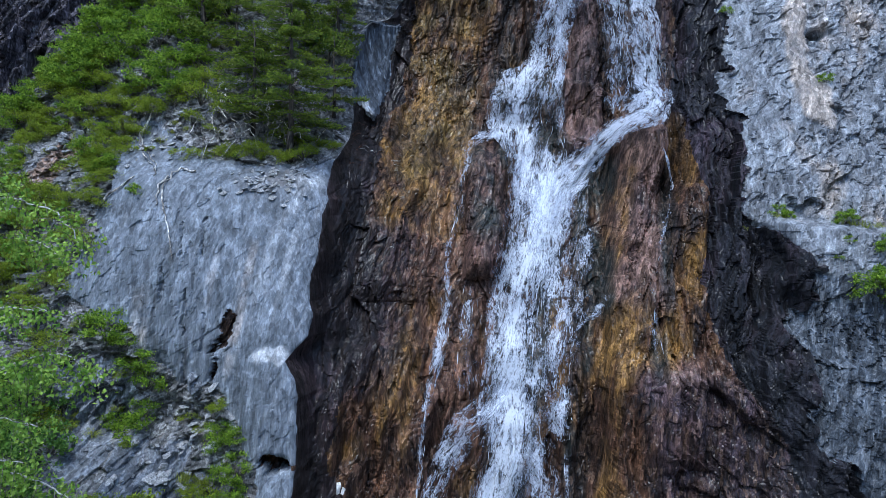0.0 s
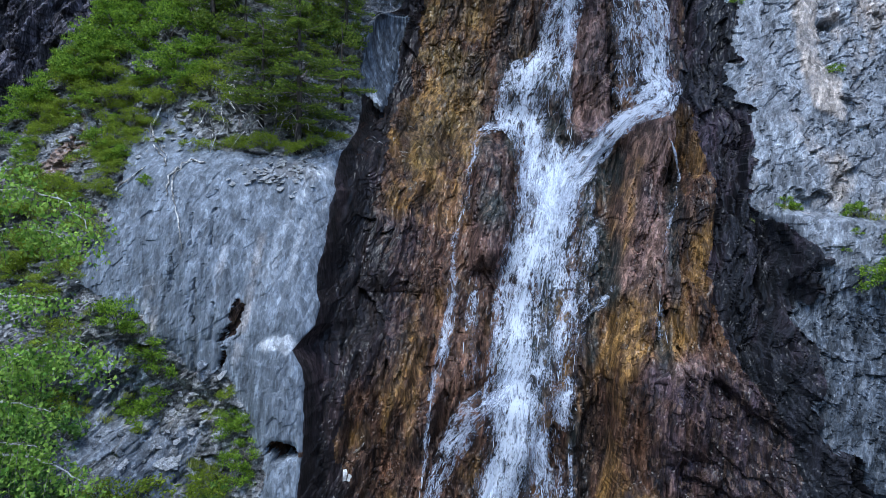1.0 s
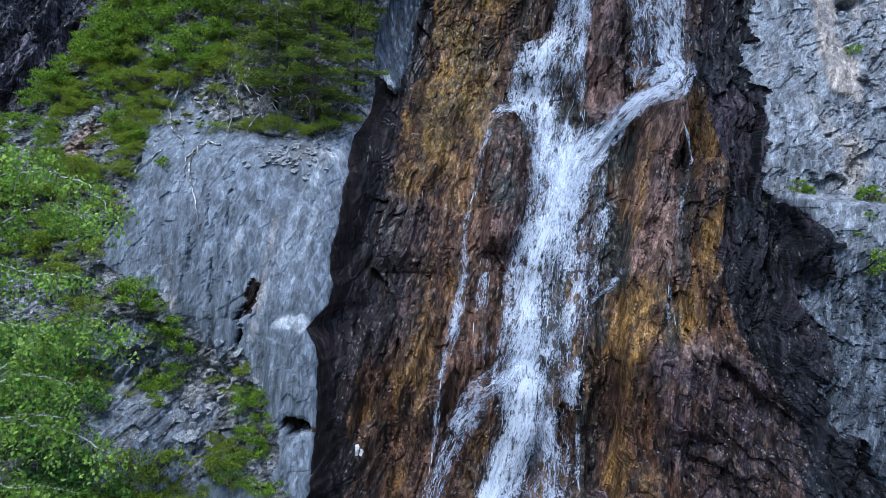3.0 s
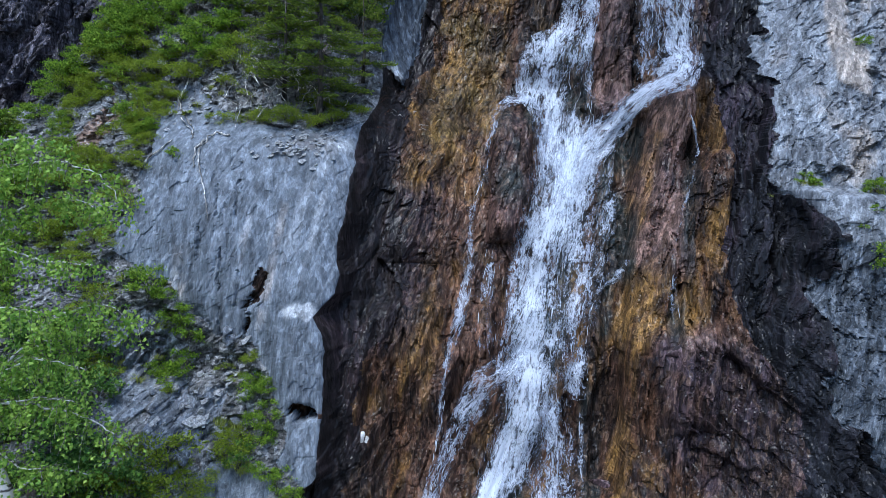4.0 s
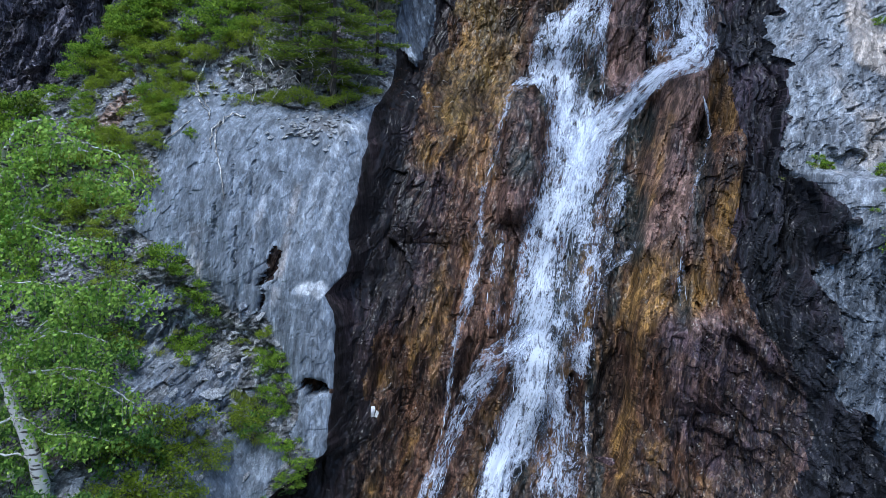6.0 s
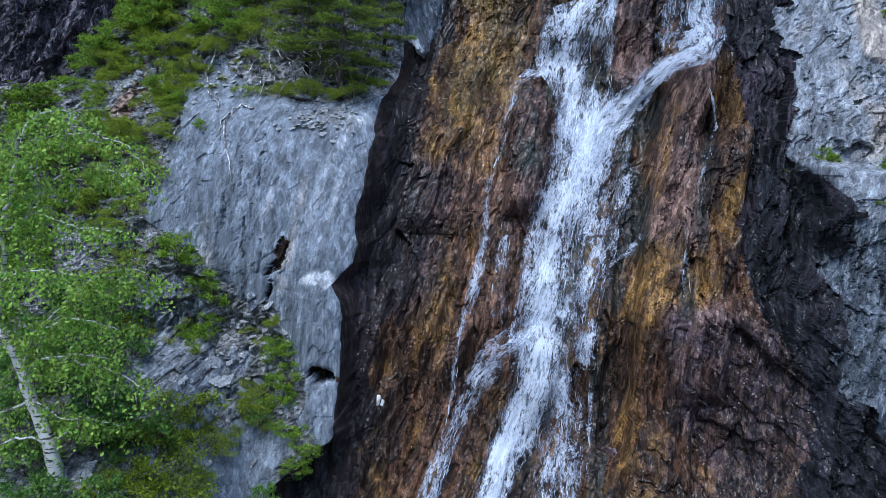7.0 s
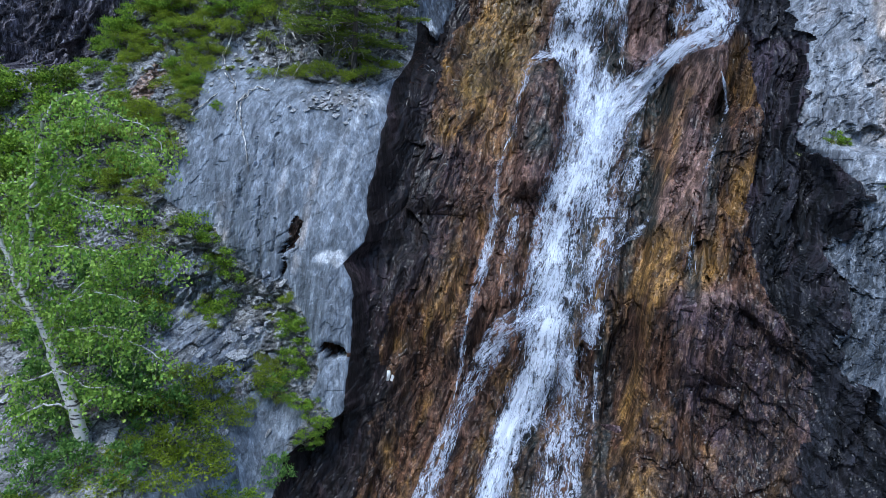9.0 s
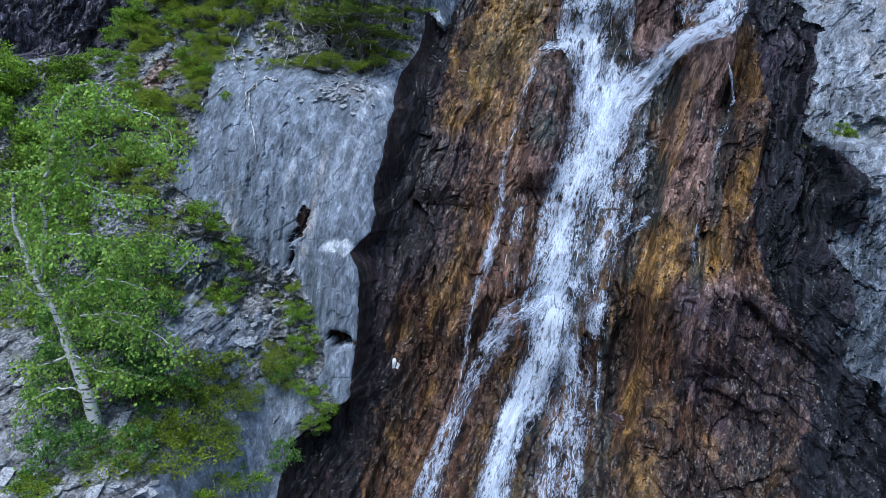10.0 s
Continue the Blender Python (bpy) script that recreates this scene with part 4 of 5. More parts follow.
# ---------------------------------------------------------------- water
# each stream: (x, z, width) from its top down; force, thickness of the foam, strands
STREAMS = [
    ("broken white cascade over dark rock steps", [(4.3, 19.4, 1.5), (3.7, 17.4, 1.3), (3.28, 15.75, 0.94), (3.22, 15.18, 1.0), (2.97, 14.64, 1.22), (2.64, 14.23, 1.75), (2.4, 13.73, 1.95), (2.34, 13.15, 1.95), (2.36, 12.66, 1.85), (2.36, 12.08, 1.28), (2.32, 11.64, 1.0), (2.35, 10.85, 1.1), (2.4, 9.98, 1.22)], 0.9, 0.04, 60),
    ("white cascade that bends along a rock ledge", [(6.2, 19.4, 0.7), (6.1, 17.0, 0.7), (6.04, 15.2, 0.7), (5.97, 14.29, 0.73), (5.9, 13.47, 0.95), (5.45, 12.85, 0.95), (4.93, 12.57, 0.62), (4.44, 12.21, 0.56), (4.02, 11.73, 0.67), (3.58, 11.28, 0.91), (3.21, 10.86, 1.09), (2.92, 10.29, 1.22), (2.68, 9.64, 1.37), (2.53, 9.0, 1.37)], 0.8, 0.08, 70),
    ("broad white main fall with a foaming core", [(2.8, 12.25, 1.5), (2.9, 11.7, 1.8), (2.93, 10.96, 1.98), (2.82, 10.13, 2.1), (2.61, 9.32, 2.0), (2.38, 8.52, 1.98), (2.23, 7.89, 1.98), (2.09, 6.94, 2.1), (1.93, 6.2, 1.82), (1.76, 5.44, 1.61), (1.64, 4.88, 1.6), (1.6, 4.28, 1.35), (1.4, 3.61, 1.35), (1.1, 2.74, 1.15), (0.79, 2.15, 0.85), (0.6, 1.6, 0.85), (0.35, 0.2, 1.1), (0.25, -1.5, 1.3)], 1.0, -0.02, 90),
    ("narrow white side branch over a boulder", [(1.75, 5.95, 0.5), (1.5, 5.45, 0.75), (1.12, 5.05, 0.85), (0.57, 4.7, 0.82), (0.11, 4.15, 0.66), (-0.17, 3.5, 0.5), (-0.37, 3.06, 0.46), (-0.59, 2.59, 0.5), (-0.8, 1.92, 0.55), (-1.3, 0.3, 0.7), (-1.6, -1.5, 0.8)], 0.5, 0.0, 60),
    ("thin broken trickle beside a dark boulder", [(2.2, 12.45, 0.4), (1.68, 12.6, 0.55), (1.07, 12.5, 0.5), (0.69, 12.04, 0.38), (0.5, 11.14, 0.22), (0.39, 10.19, 0.28), (0.11, 9.51, 0.36), (0.0, 8.77, 0.2), (0.03, 7.97, 0.33), (-0.04, 7.19, 0.42), (-0.22, 6.19, 0.32), (-0.43, 5.38, 0.22), (-0.53, 4.73, 0.18), (-0.62, 3.77, 0.16), (-0.8, 2.6, 0.16)], 0.2, -0.13, 14),
    ("thin trickle down ochre rock", [(5.5, 11.9, 0.08), (5.75, 11.4, 0.1), (5.85, 10.8, 0.1), (5.65, 10.19, 0.12), (5.42, 9.6, 0.18), (5.16, 8.9, 0.14), (5.02, 8.36, 0.2), (4.93, 7.76, 0.2), (4.92, 7.07, 0.32), (4.88, 6.45, 0.45)], 0.2, -0.2, 9),
    ("veil of thin strands over black rock", [(5.4, 18.0, 1.1), (5.34, 15.24, 1.0), (5.22, 14.32, 1.0), (5.0, 13.37, 0.95), (4.77, 12.76, 0.7)], 0.3, -0.12, 50),
    ("veil of thin strands beside the main fall", [(3.98, 9.9, 0.45), (3.7, 8.72, 0.6), (3.43, 7.79, 0.65), (2.98, 6.75, 0.75), (2.76, 5.64, 0.7), (2.75, 4.6, 0.5)], 0.3, -0.22, 26),
    ("thin veil over brown rock", [(0.68, 8.1, 0.45), (0.54, 7.2, 0.85), (0.5, 6.34, 1.05), (0.6, 5.3, 0.9)], 0.3, -0.3, 18),
    ("thin veil at the foot of the falls", [(2.1, 4.7, 0.9), (2.2, 3.67, 1.0), (2.2, 2.89, 1.0), (2.1, 1.93, 1.0), (1.9, 0.0, 1.1)], 0.3, -0.05, 34),
    ("bright narrow strand at the side of the cascade", [(3.62, 16.6, 0.2), (3.52, 15.2, 0.24), (3.4, 13.8, 0.24), (3.33, 12.9, 0.26), (3.3, 12.1, 0.34)], 0.3, 0.02, 30),
    ("small splash of foam on a rock step", [(2.84, 5.85, 0.35), (2.84, 5.45, 0.55), (2.7, 5.1, 0.7), (2.78, 4.6, 0.4)], 0.4, -0.08, 50),
    ("thin strand of water down dark green rock", [(4.1, 8.1, 0.2), (3.81, 7.5, 0.18), (3.4, 7.09, 0.14), (3.15, 6.5, 0.12), (3.05, 5.9, 0.1)], 0.2, -0.24, 12),
    ("thin strand below a rock step", [(2.85, 4.4, 0.16), (2.87, 3.58, 0.14), (2.8, 2.85, 0.24), (2.7, 2.0, 0.2)], 0.2, -0.24, 12),
]


# where rock shows through (x, z, half sizes, amount), and the thick core of the main fall (x, z) upwards
GAPS = ((1.83, 13.5, 0.2, 0.32, 0.3), (2.94, 13.1, 0.3, 0.5, 0.34), (2.93, 12.4, 0.25, 0.3, 0.3), (2.6, 10.0, 0.1, 0.4, 0.12), (3.4, 9.7, 0.2, 0.4, 0.12), (3.0, 10.7, 0.1, 0.5, 0.1), (1.2, 5.3, 0.4, 0.5, 0.2), (2.6, 6.6, 0.4, 1.0, 0.08), (2.6, 7.5, 0.3, 0.5, 0.08), (0.9, 4.2, 0.3, 0.5, 0.25), (1.75, 3.2, 0.25, 0.8, 0.18))
CORE = ((0.3, 0.0), (0.65, 1.77), (0.84, 2.75), (1.05, 3.41), (1.33, 4.38), (1.48, 5.18), (1.62, 6.05), (1.78, 7.08), (1.99, 7.88), (2.3, 8.83), (2.7, 9.6), (2.9, 11.0))


def stream_point(points, s):
    """Place and width at s (0 to 1) along the stream."""
    a = np.array(points)
    run = np.concatenate([[0], np.cumsum(np.hypot(np.diff(a[:, 0]), np.diff(a[:, 1])))])
    s = np.clip(s, 0, 1) * run[-1]
    return np.interp(s, run, a[:, 0]), np.interp(s, run, a[:, 1]), np.interp(s, run, a[:, 2]), run[-1]


def stream_side(points, s):
    """The way across the stream at s."""
    xa, za, _, _ = stream_point(points, s - 0.04)
    xb, zb, _, _ = stream_point(points, s + 0.04)
    run = np.hypot(xb - xa, zb - za) + 1e-6
    return (za - zb) / run, (xb - xa) / run


def build_stream(label, points, force, body, many):
    root = tagged(new("waterfall"), label, "waterfall", group="streams of the falls")
    r = np.random.default_rng(len(label))
    length = stream_point(points, 0.0)[3]
    rows, cols = int(length / 0.08), 21
    s = np.linspace(0, 1, rows)[:, None] * np.ones(cols)
    c = np.linspace(-1, 1, cols)[None, :] * np.ones((rows, 1))
    x, z, w, _ = stream_point(points, s)
    nx, nz = stream_side(points, s)
    x, z = x + c * w * 0.55 * nx + 0.04 * fbm(x * 3, z * 2, 101), z + c * w * 0.55 * nz
    bulge = 0.10 * force * (1 - c * c) + 0.05 * fbm(c * 4 + 7, s * length * 1.2, 103)
    y = sample(Y_OUT, x, z) - 0.02 - np.maximum(bulge, 0)
    v = ray_pushed(np.stack([x, y, z], -1).reshape(-1, 3))
    i, j = np.meshgrid(np.arange(cols - 1), np.arange(rows - 1))
    k = (j * cols + i).ravel()
    thick = body - 0.01 + 0.34 * (1 - np.abs(c) ** 1.5) + 0.20 * fbm(c * w * 2.0 + 9, s * length * 0.4, 107, 2)
    # a stream thins out where it runs into another, or into the rock
    thick = thick - 0.5 * ramp(0.9, 1.0, s) * (points[-1][1] > 0.5) - 0.4 * ramp(0.05, 0.0, s) * (points[0][1] < 15)
    for gap_x, gap_z, half_x, half_z, less in GAPS:
        thick = thick - less * np.exp(-((x - gap_x) / half_x) ** 2 - ((z - gap_z) / half_z) ** 2)
    core = np.interp(z, [p[1] for p in CORE], [p[0] for p in CORE])
    thick = thick + 0.18 * np.exp(-((x - core) / 0.26) ** 2) * (z < 11.3)
    thick = thick + 0.08 * ramp(6.0, 4.5, z) * (force == 1.0)
    thick = thick + 0.16 * np.exp(-((x - 2.35) / 0.7) ** 2 - ((z - 8.9) / 0.6) ** 2)
    me = mesh_from("sheet", v, np.stack([k, k + 1, k + 1 + cols, k + cols], 1), FOAM, True, {"thick": thick.ravel()})
    uv = me.uv_layers.new(name="UVMap")
    at = np.stack([(c * w * 0.55).ravel(), (s * length).ravel()], 1)
    if force > 0.8:
        # a free fall drops straight, however its edges run
        slope, foot = np.polyfit([p[1] for p in points], [p[0] for p in points], 1)
        at = np.stack([(x - slope * z - foot).ravel(), -z.ravel()], 1)
    loops = np.empty(len(me.loops), np.int32)
    me.loops.foreach_get("vertex_index", loops)
    uv.data.foreach_set("uv", at[loops].astype(np.float32).ravel())
    part_of("sheet", me, root, "thin broken sheet of foam")
    # strands of falling water
    n = int(0.5 * many * length * np.mean(w) ** 0.6)
    s0 = r.random(n)
    sx, sz, _, _ = stream_point(points, s0)
    bare = np.zeros(n)
    c0 = np.clip(r.normal(0, 0.5, n), -1.2, 1.2)
    sx = sx + c0 * 0.5 * stream_point(points, s0)[2]
    for gap_x, gap_z, half_x, half_z, less in GAPS:
        bare = np.maximum(bare, 2.2 * less * np.exp(-((sx - gap_x) / half_x) ** 2 - ((sz - gap_z) / half_z) ** 2))
    kept = r.random(n) > bare
    s0, c0, n = s0[kept], c0[kept], int(kept.sum())
    span = r.uniform(0.05, 0.3, n)
    wide = r.uniform(0.003, 0.01, n) * (1.4 - np.abs(c0))
    steps = 5
    verts = []
    for k in range(steps):
        u = k / (steps - 1)
        x2, z2, w2, _ = stream_point(points, s0 + span * u / length)
        nx, nz = stream_side(points, s0 + span * u / length)
        xx = x2 + c0 * w2 * 0.5 * nx + 0.02 * vnoise(s0 * 400, np.full(n, u * 3), 111)
        zz = z2 + c0 * w2 * 0.5 * nz - 0.15 * span * u * u
        yy = sample(Y_OUT, xx, zz) - 0.05 - 0.12 * force * (1 - np.minimum(np.abs(c0), 1)) - 0.1 * r.random(n) * (k == 0) - 0.05 * s0 % 0.05
        half = wide * math.sin(math.pi * (0.08 + 0.84 * u)) + 0.001
        verts.append(np.stack([np.stack([xx - half, yy, zz], -1), np.stack([xx, yy - 0.6 * half, zz], -1), np.stack([xx + half, yy, zz], -1)], 1))
    v = ray_pushed(np.stack(verts, 1).reshape(-1, 3))
    base = (np.arange(n) * steps * 3)[:, None]
    local = np.array([[k * 3 + m, k * 3 + m + 1, k * 3 + m + 4, k * 3 + m + 3] for k in range(steps - 1) for m in (0, 1)])
    f = (base[:, :, None] + local[None]).reshape(-1, 4)
    me = mesh_from("spray", v, f, WHITE, True)
    tagged(part_of("spray", me, root, "white strands and drops of falling water"), kind="stuff")


for stream in STREAMS:
    build_stream(*stream)


# ---------------------------------------------------------------- plants
def grow(points, step=0.12, wobble=0.03, r=None):
    """A smooth bent line through the points, with small kinks."""
    pts = [Vector(p) for p in points]
    line = []
    for i in range(len(pts) - 1):
        p0, p1, p2, p3 = pts[max(i - 1, 0)], pts[i], pts[i + 1], pts[min(i + 2, len(pts) - 1)]
        n = max(2, int((p2 - p1).length / step))
        for k in range(n):
            t = k / n
            q = 0.5 * ((2 * p1) + (p2 - p0) * t + (2 * p0 - 5 * p1 + 4 * p2 - p3) * t * t + (3 * p1 - p0 - 3 * p2 + p3) * t ** 3)
            if r is not None and 0 < i + k:
                q = q + Vector(r.normal(0, wobble, 3))
            line.append(q)
    line.append(pts[-1])
    return line


def taper(n, thick, thin):
    return [thick + (thin - thick) * i / max(n - 1, 1) for i in range(n)]


def make_shrub(seed, leaf, mat, label, clumps=26, per=34, flat=0.75, leaf_size=0.085):
    """A low bush one metre across: stems from the base and clumps of leaves round their tips."""
    r = np.random.default_rng(seed)
    root = tagged(new(leaf), label, "shrub", group="shrubs on the slope")
    stems, centres, aims = [], [], []
    for k in range(clumps):
        turn, rise = r.uniform(0, 2 * math.pi), r.uniform(0.05, 1.0)
        reach = 0.5 * math.sqrt(1 - 0.75 * rise * rise) * r.uniform(0.55, 1.1)
        tip = np.array([math.cos(turn) * reach, math.sin(turn) * reach, flat * rise * r.uniform(0.5, 0.85)])
        if k % 2 == 0:
            line = grow([(0, 0, -0.12), tip * [0.4, 0.4, 0.55], tip], 0.12, 0.012, r)
            stems.append(tube(line, taper(len(line), 0.012, 0.004), 4))
        c = tip + r.normal(0, 1, (per, 3)) * [0.075, 0.075, 0.04]
        centres.append(c)
        aims.append(r.normal(0, 1, (per, 3)) + (c - tip) * 6 + [0, 0, 0.35] + tip * 0.8)
    c, a = np.concatenate(centres), np.concatenate(aims)
    v, f = leaves(c, r.uniform(0.6, 1.3, len(c)) * leaf_size, seed + 1, a)
    if leaf == "sapling":
        for v2, f2 in stems:
            part_of("stem", mesh_from("stem", v2, f2, BARK, True, {"mineral": np.zeros(len(v2))}), root, "thin grey stem")
    else:
        stalk = mesh_from("stalk", *joined(stems), BARK, True, {"mineral": np.zeros(sum(len(s[0]) for s in stems))})
        tagged(part_of("stalk", stalk, root, "thin grey stems"), kind="stuff")
    part_of("foliage", mesh_from("foliage", v, f, mat), root)
    return root


def make_spruce(seed, height, tiers, reach, label):
    """A small mountain spruce: a tapering trunk with tiers of flat, drooping sprays."""
    r = np.random.default_rng(seed)
    root = tagged(new("spruce"), label, "tree", group="spruces on the ledge")
    line = grow([(0, 0, -0.3), (0.05, 0, height * 0.4), (0.02, 0.03, height)], 0.25, 0.01, r)
    tv, tf = tube(line, taper(len(line), 0.035 + 0.016 * height, 0.008), 8)
    part_of("trunk", mesh_from("trunk", tv, tf, DARK_BARK, True, {"mineral": np.zeros(len(tv))}), root)
    wood, centres, aims, sizes, outer = [], [], [], [], []
    for k in range(tiers):
        h = height * (0.12 + 0.86 * k / tiers)
        long = reach * (1.0 - 0.72 * (k / tiers) ** 1.2)
        for b in range(r.integers(5, 8)):
            turn = r.uniform(0, 2 * math.pi)
            way = np.array([math.cos(turn), math.sin(turn), 0])
            side = np.array([-way[1], way[0], 0])
            size = long * r.uniform(0.45, 1.2)
            foot = np.array([0, 0, h + r.uniform(-0.05, 0.05)])
            tip = foot + way * size + [0, 0, -0.06 * size + r.uniform(-0.06, 0.08)]
            mid = foot + way * size * 0.5 + [0, 0, -0.05 * size]
            line = grow([foot, mid, tip], 0.2, 0.012, r)
            wood.append(tube(line, taper(len(line), 0.018, 0.004), 4))
            # side twigs in one plane, longest in the middle of the branch, each with two rows of needles
            n = int(11 * size) + 4
            for u in np.linspace(0.2, 1.0, n):
                for hand in (-1, 1):
                    base = (1 - u) ** 2 * foot + 2 * u * (1 - u) * mid + u * u * tip
                    twig_long = (0.34 * size * (1.08 - u) + 0.07) * r.uniform(0.6, 1.2)
                    twig_way = way * 0.75 + hand * side * 0.75 + np.array([0, 0, -0.1 + 0.12 * r.normal()])
                    q = int(twig_long / 0.03) + 2
                    t = np.linspace(0.1, 1, q)
                    c = base + np.outer(t * twig_long, twig_way) + r.normal(0, 1, (q, 3)) * [0.016, 0.016, 0.012]
                    centres.append(c)
                    aims.append(twig_way * 0.8 + r.normal(0, 0.45, (q, 3)) + [0, 0, 0.1])
                    sizes.append(r.uniform(0.05, 0.10, q))
                    outer.append((t + 0.35 * u + r.normal(0, 0.12, q)) > 1.12)
    c, a, z = np.concatenate(centres), np.concatenate(aims), np.concatenate(sizes)
    far = np.concatenate(outer)
    v, f = leaves(c[far] + [0, 0, 0.02], z[far], seed + 2, a[far], 0.36)
    tagged(part_of("new_growth", mesh_from("new_growth", v, f, TIPS), root, "fresh yellow-green shoots"), kind="stuff")
    v, f = leaves(c[~far], z[~far], seed + 1, a[~far], 0.32)
    tagged(part_of("branchwork", mesh_from("branchwork", *joined(wood), BARK, True, {"mineral": np.zeros(sum(len(s[0]) for s in wood))}), root, "thin grey branches"), kind="stuff")
    part_of("crown", mesh_from("crown", v, f, NEEDLE), root, "dark green drooping tiers of needles")
    return root


def make_tuft(seed, label):
    """Grass that springs from one point, 0.3 m high."""
    r = np.random.default_rng(seed)
    n = 90
    turn, lean, long = r.uniform(0, 2 * math.pi, n), r.uniform(0.1, 1.0, n), r.uniform(0.15, 0.34, n)
    foot = np.stack([r.normal(0, 0.07, n), r.normal(0, 0.07, n), np.full(n, -0.03)], 1)
    way = np.stack([np.cos(turn) * lean, np.sin(turn) * lean, np.ones(n)], 1)
    side = np.stack([-np.sin(turn), np.cos(turn), np.zeros(n)], 1) * 0.006
    mid = foot + way * long[:, None] * 0.55
    tip = foot + way * long[:, None] * 0.9 - np.stack([0 * long, 0 * long, 0.35 * lean * long], 1)
    v = np.stack([foot - side, foot + side, mid + side, mid - side, tip + side * 0.2, tip - side * 0.2], 1).reshape(-1, 3)
    base = np.arange(n)[:, None] * 6
    f = np.concatenate([base + [0, 1, 2, 3], base + [3, 2, 4, 5]])
    return tagged(new("grass_tuft", mesh_from("grass_tuft", v, f, GRASS)), label, "grass", group="grass on the ledges")


def set_on(kind, spots, r, shrink=1.0, sink=0.0):
    """Copies of the kinds at the spots (x, z, half width)."""
    for i, (x, z, half) in enumerate(spots):
        p = face_at(x, z, 0.25 * half - sink)
        proto = kind[int(r.integers(len(kind)))]
        s = 2 * half * shrink * r.uniform(0.85, 1.1)
        m = Matrix.LocRotScale(p + Vector((0, 0, -0.35 * half)), Euler((r.uniform(0.1, 0.4), r.uniform(-0.2, 0.2), r.uniform(0, 6.28))), None)
        ob = copy_thing(proto, m)
        ob.scale = (s, s, s * r.uniform(0.8, 1.15))


def drop_proto(kinds):
    for k in kinds:
        for o in (*k.children_recursive, k):
            bpy.data.objects.remove(o)


plant_rng = np.random.default_rng(21)
BUSH = [make_shrub(200 + i, "shrub", SHRUB, "leafy bright green mountain shrub rooted in scree", 26, 64, 0.75, 0.062) for i in range(3)]
MOSS = [make_shrub(220 + i, "low_shrub", MOSSY, "low yellow-green heath shrub on the slope", 34, 40, 0.5, 0.052) for i in range(3)]
SHADE = [make_shrub(240 + i, "dark_shrub", NEEDLE, "dark green juniper shrub on the slope", 30, 40, 0.55, 0.07) for i in range(2)]
SAPLING = [make_shrub(250 + i, "sapling", SHADY, "birch sapling on the scree, shade put into its leaf colour", 34, 26, 1.15, 0.095) for i in range(2)]
TUFT = [make_tuft(260 + i, "tuft of pale green grass on a ledge") for i in range(2)]

BRIGHT_TOP = [(-13.55, 12.28, 0.57), (-12.86, 12.58, 0.51), (-12.86, 11.75, 0.4), (-12.54, 13.23, 0.43), (-13.78, 15.25, 0.54), (-11.42, 14.07, 0.57), (-12.6, 14.3, 0.43), (-11.33, 14.97, 0.54),
              (-10.67, 14.88, 0.43), (-9.05, 14.22, 0.57), (-8.62, 14.61, 0.57), (-9.48, 13.84, 0.35), (-8.32, 14.8, 0.54), (-8.23, 13.83, 0.43), (-7.65, 14.83, 0.57), (-10.06, 11.64, 0.43),
              (-8.26, 10.58, 0.27), (-13.63, 11.92, 0.32), (-9.96, 14.79, 0.46), (-7.83, 14.04, 0.46), (-10.76, 16.04, 0.8), (-10.12, 15.41, 0.7), (-8.89, 15.75, 0.8), (-8.4, 16.48, 0.8), (-11.9, 15.2, 0.6)]
MOSS_TOP = [(-9.5, 11.32, 0.4), (-9.6, 12.1, 0.43), (-9.34, 12.52, 0.38), (-10.23, 11.26, 0.38), (-10.14, 12.5, 0.4), (-8.85, 11.82, 0.24), (-10.54, 13.14, 0.46), (-10.04, 13.46, 0.46),
            (-11.18, 13.46, 0.4), (-11.62, 13.07, 0.35), (-11.1, 12.49, 0.24), (-9.38, 10.51, 0.3), (-9.08, 10.24, 0.24), (-9.61, 10.81, 0.3), (-8.83, 12.52, 0.19), (-8.37, 11.84, 0.16),
            (-7.43, 12.89, 0.32), (-6.87, 12.54, 0.27), (-7.47, 11.76, 0.3), (-6.95, 11.68, 0.27), (-6.32, 11.79, 0.32), (-5.64, 11.74, 0.38), (-5.06, 11.7, 0.32), (-4.36, 11.6, 0.35),
            (-3.92, 11.81, 0.35), (-3.39, 12.02, 0.3), (-11.79, 12.49, 0.24), (-9.19, 10.82, 0.22), (-7.3, 13.6, 0.5), (-6.4, 13.3, 0.5)]
BRIGHT_LOW = [(-8.2, 7.17, 0.57), (-7.71, 6.89, 0.4), (-7.38, 6.46, 0.49), (-7.01, 6.02, 0.49), (-7.28, 4.95, 0.54), (-6.93, 5.19, 0.43), (-7.68, 5.02, 0.38), (-5.19, 4.85, 0.38),
              (-4.82, 4.74, 0.35), (-5.01, 3.98, 0.38), (-4.76, 4.12, 0.32), (-4.84, 3.61, 0.35), (-4.68, 2.99, 0.38), (-4.3, 2.65, 0.38), (-3.95, 2.37, 0.27), (-9.42, 5.98, 0.27)]
BRIGHT_FOOT = [(-5.69, 0.92, 0.55), (-6.2, 1.0, 0.5), (-4.3, 2.1, 0.4), (-4.4, 1.75, 0.3), (-8.86, 2.06, 0.4), (-5.27, 4.64, 0.3)]
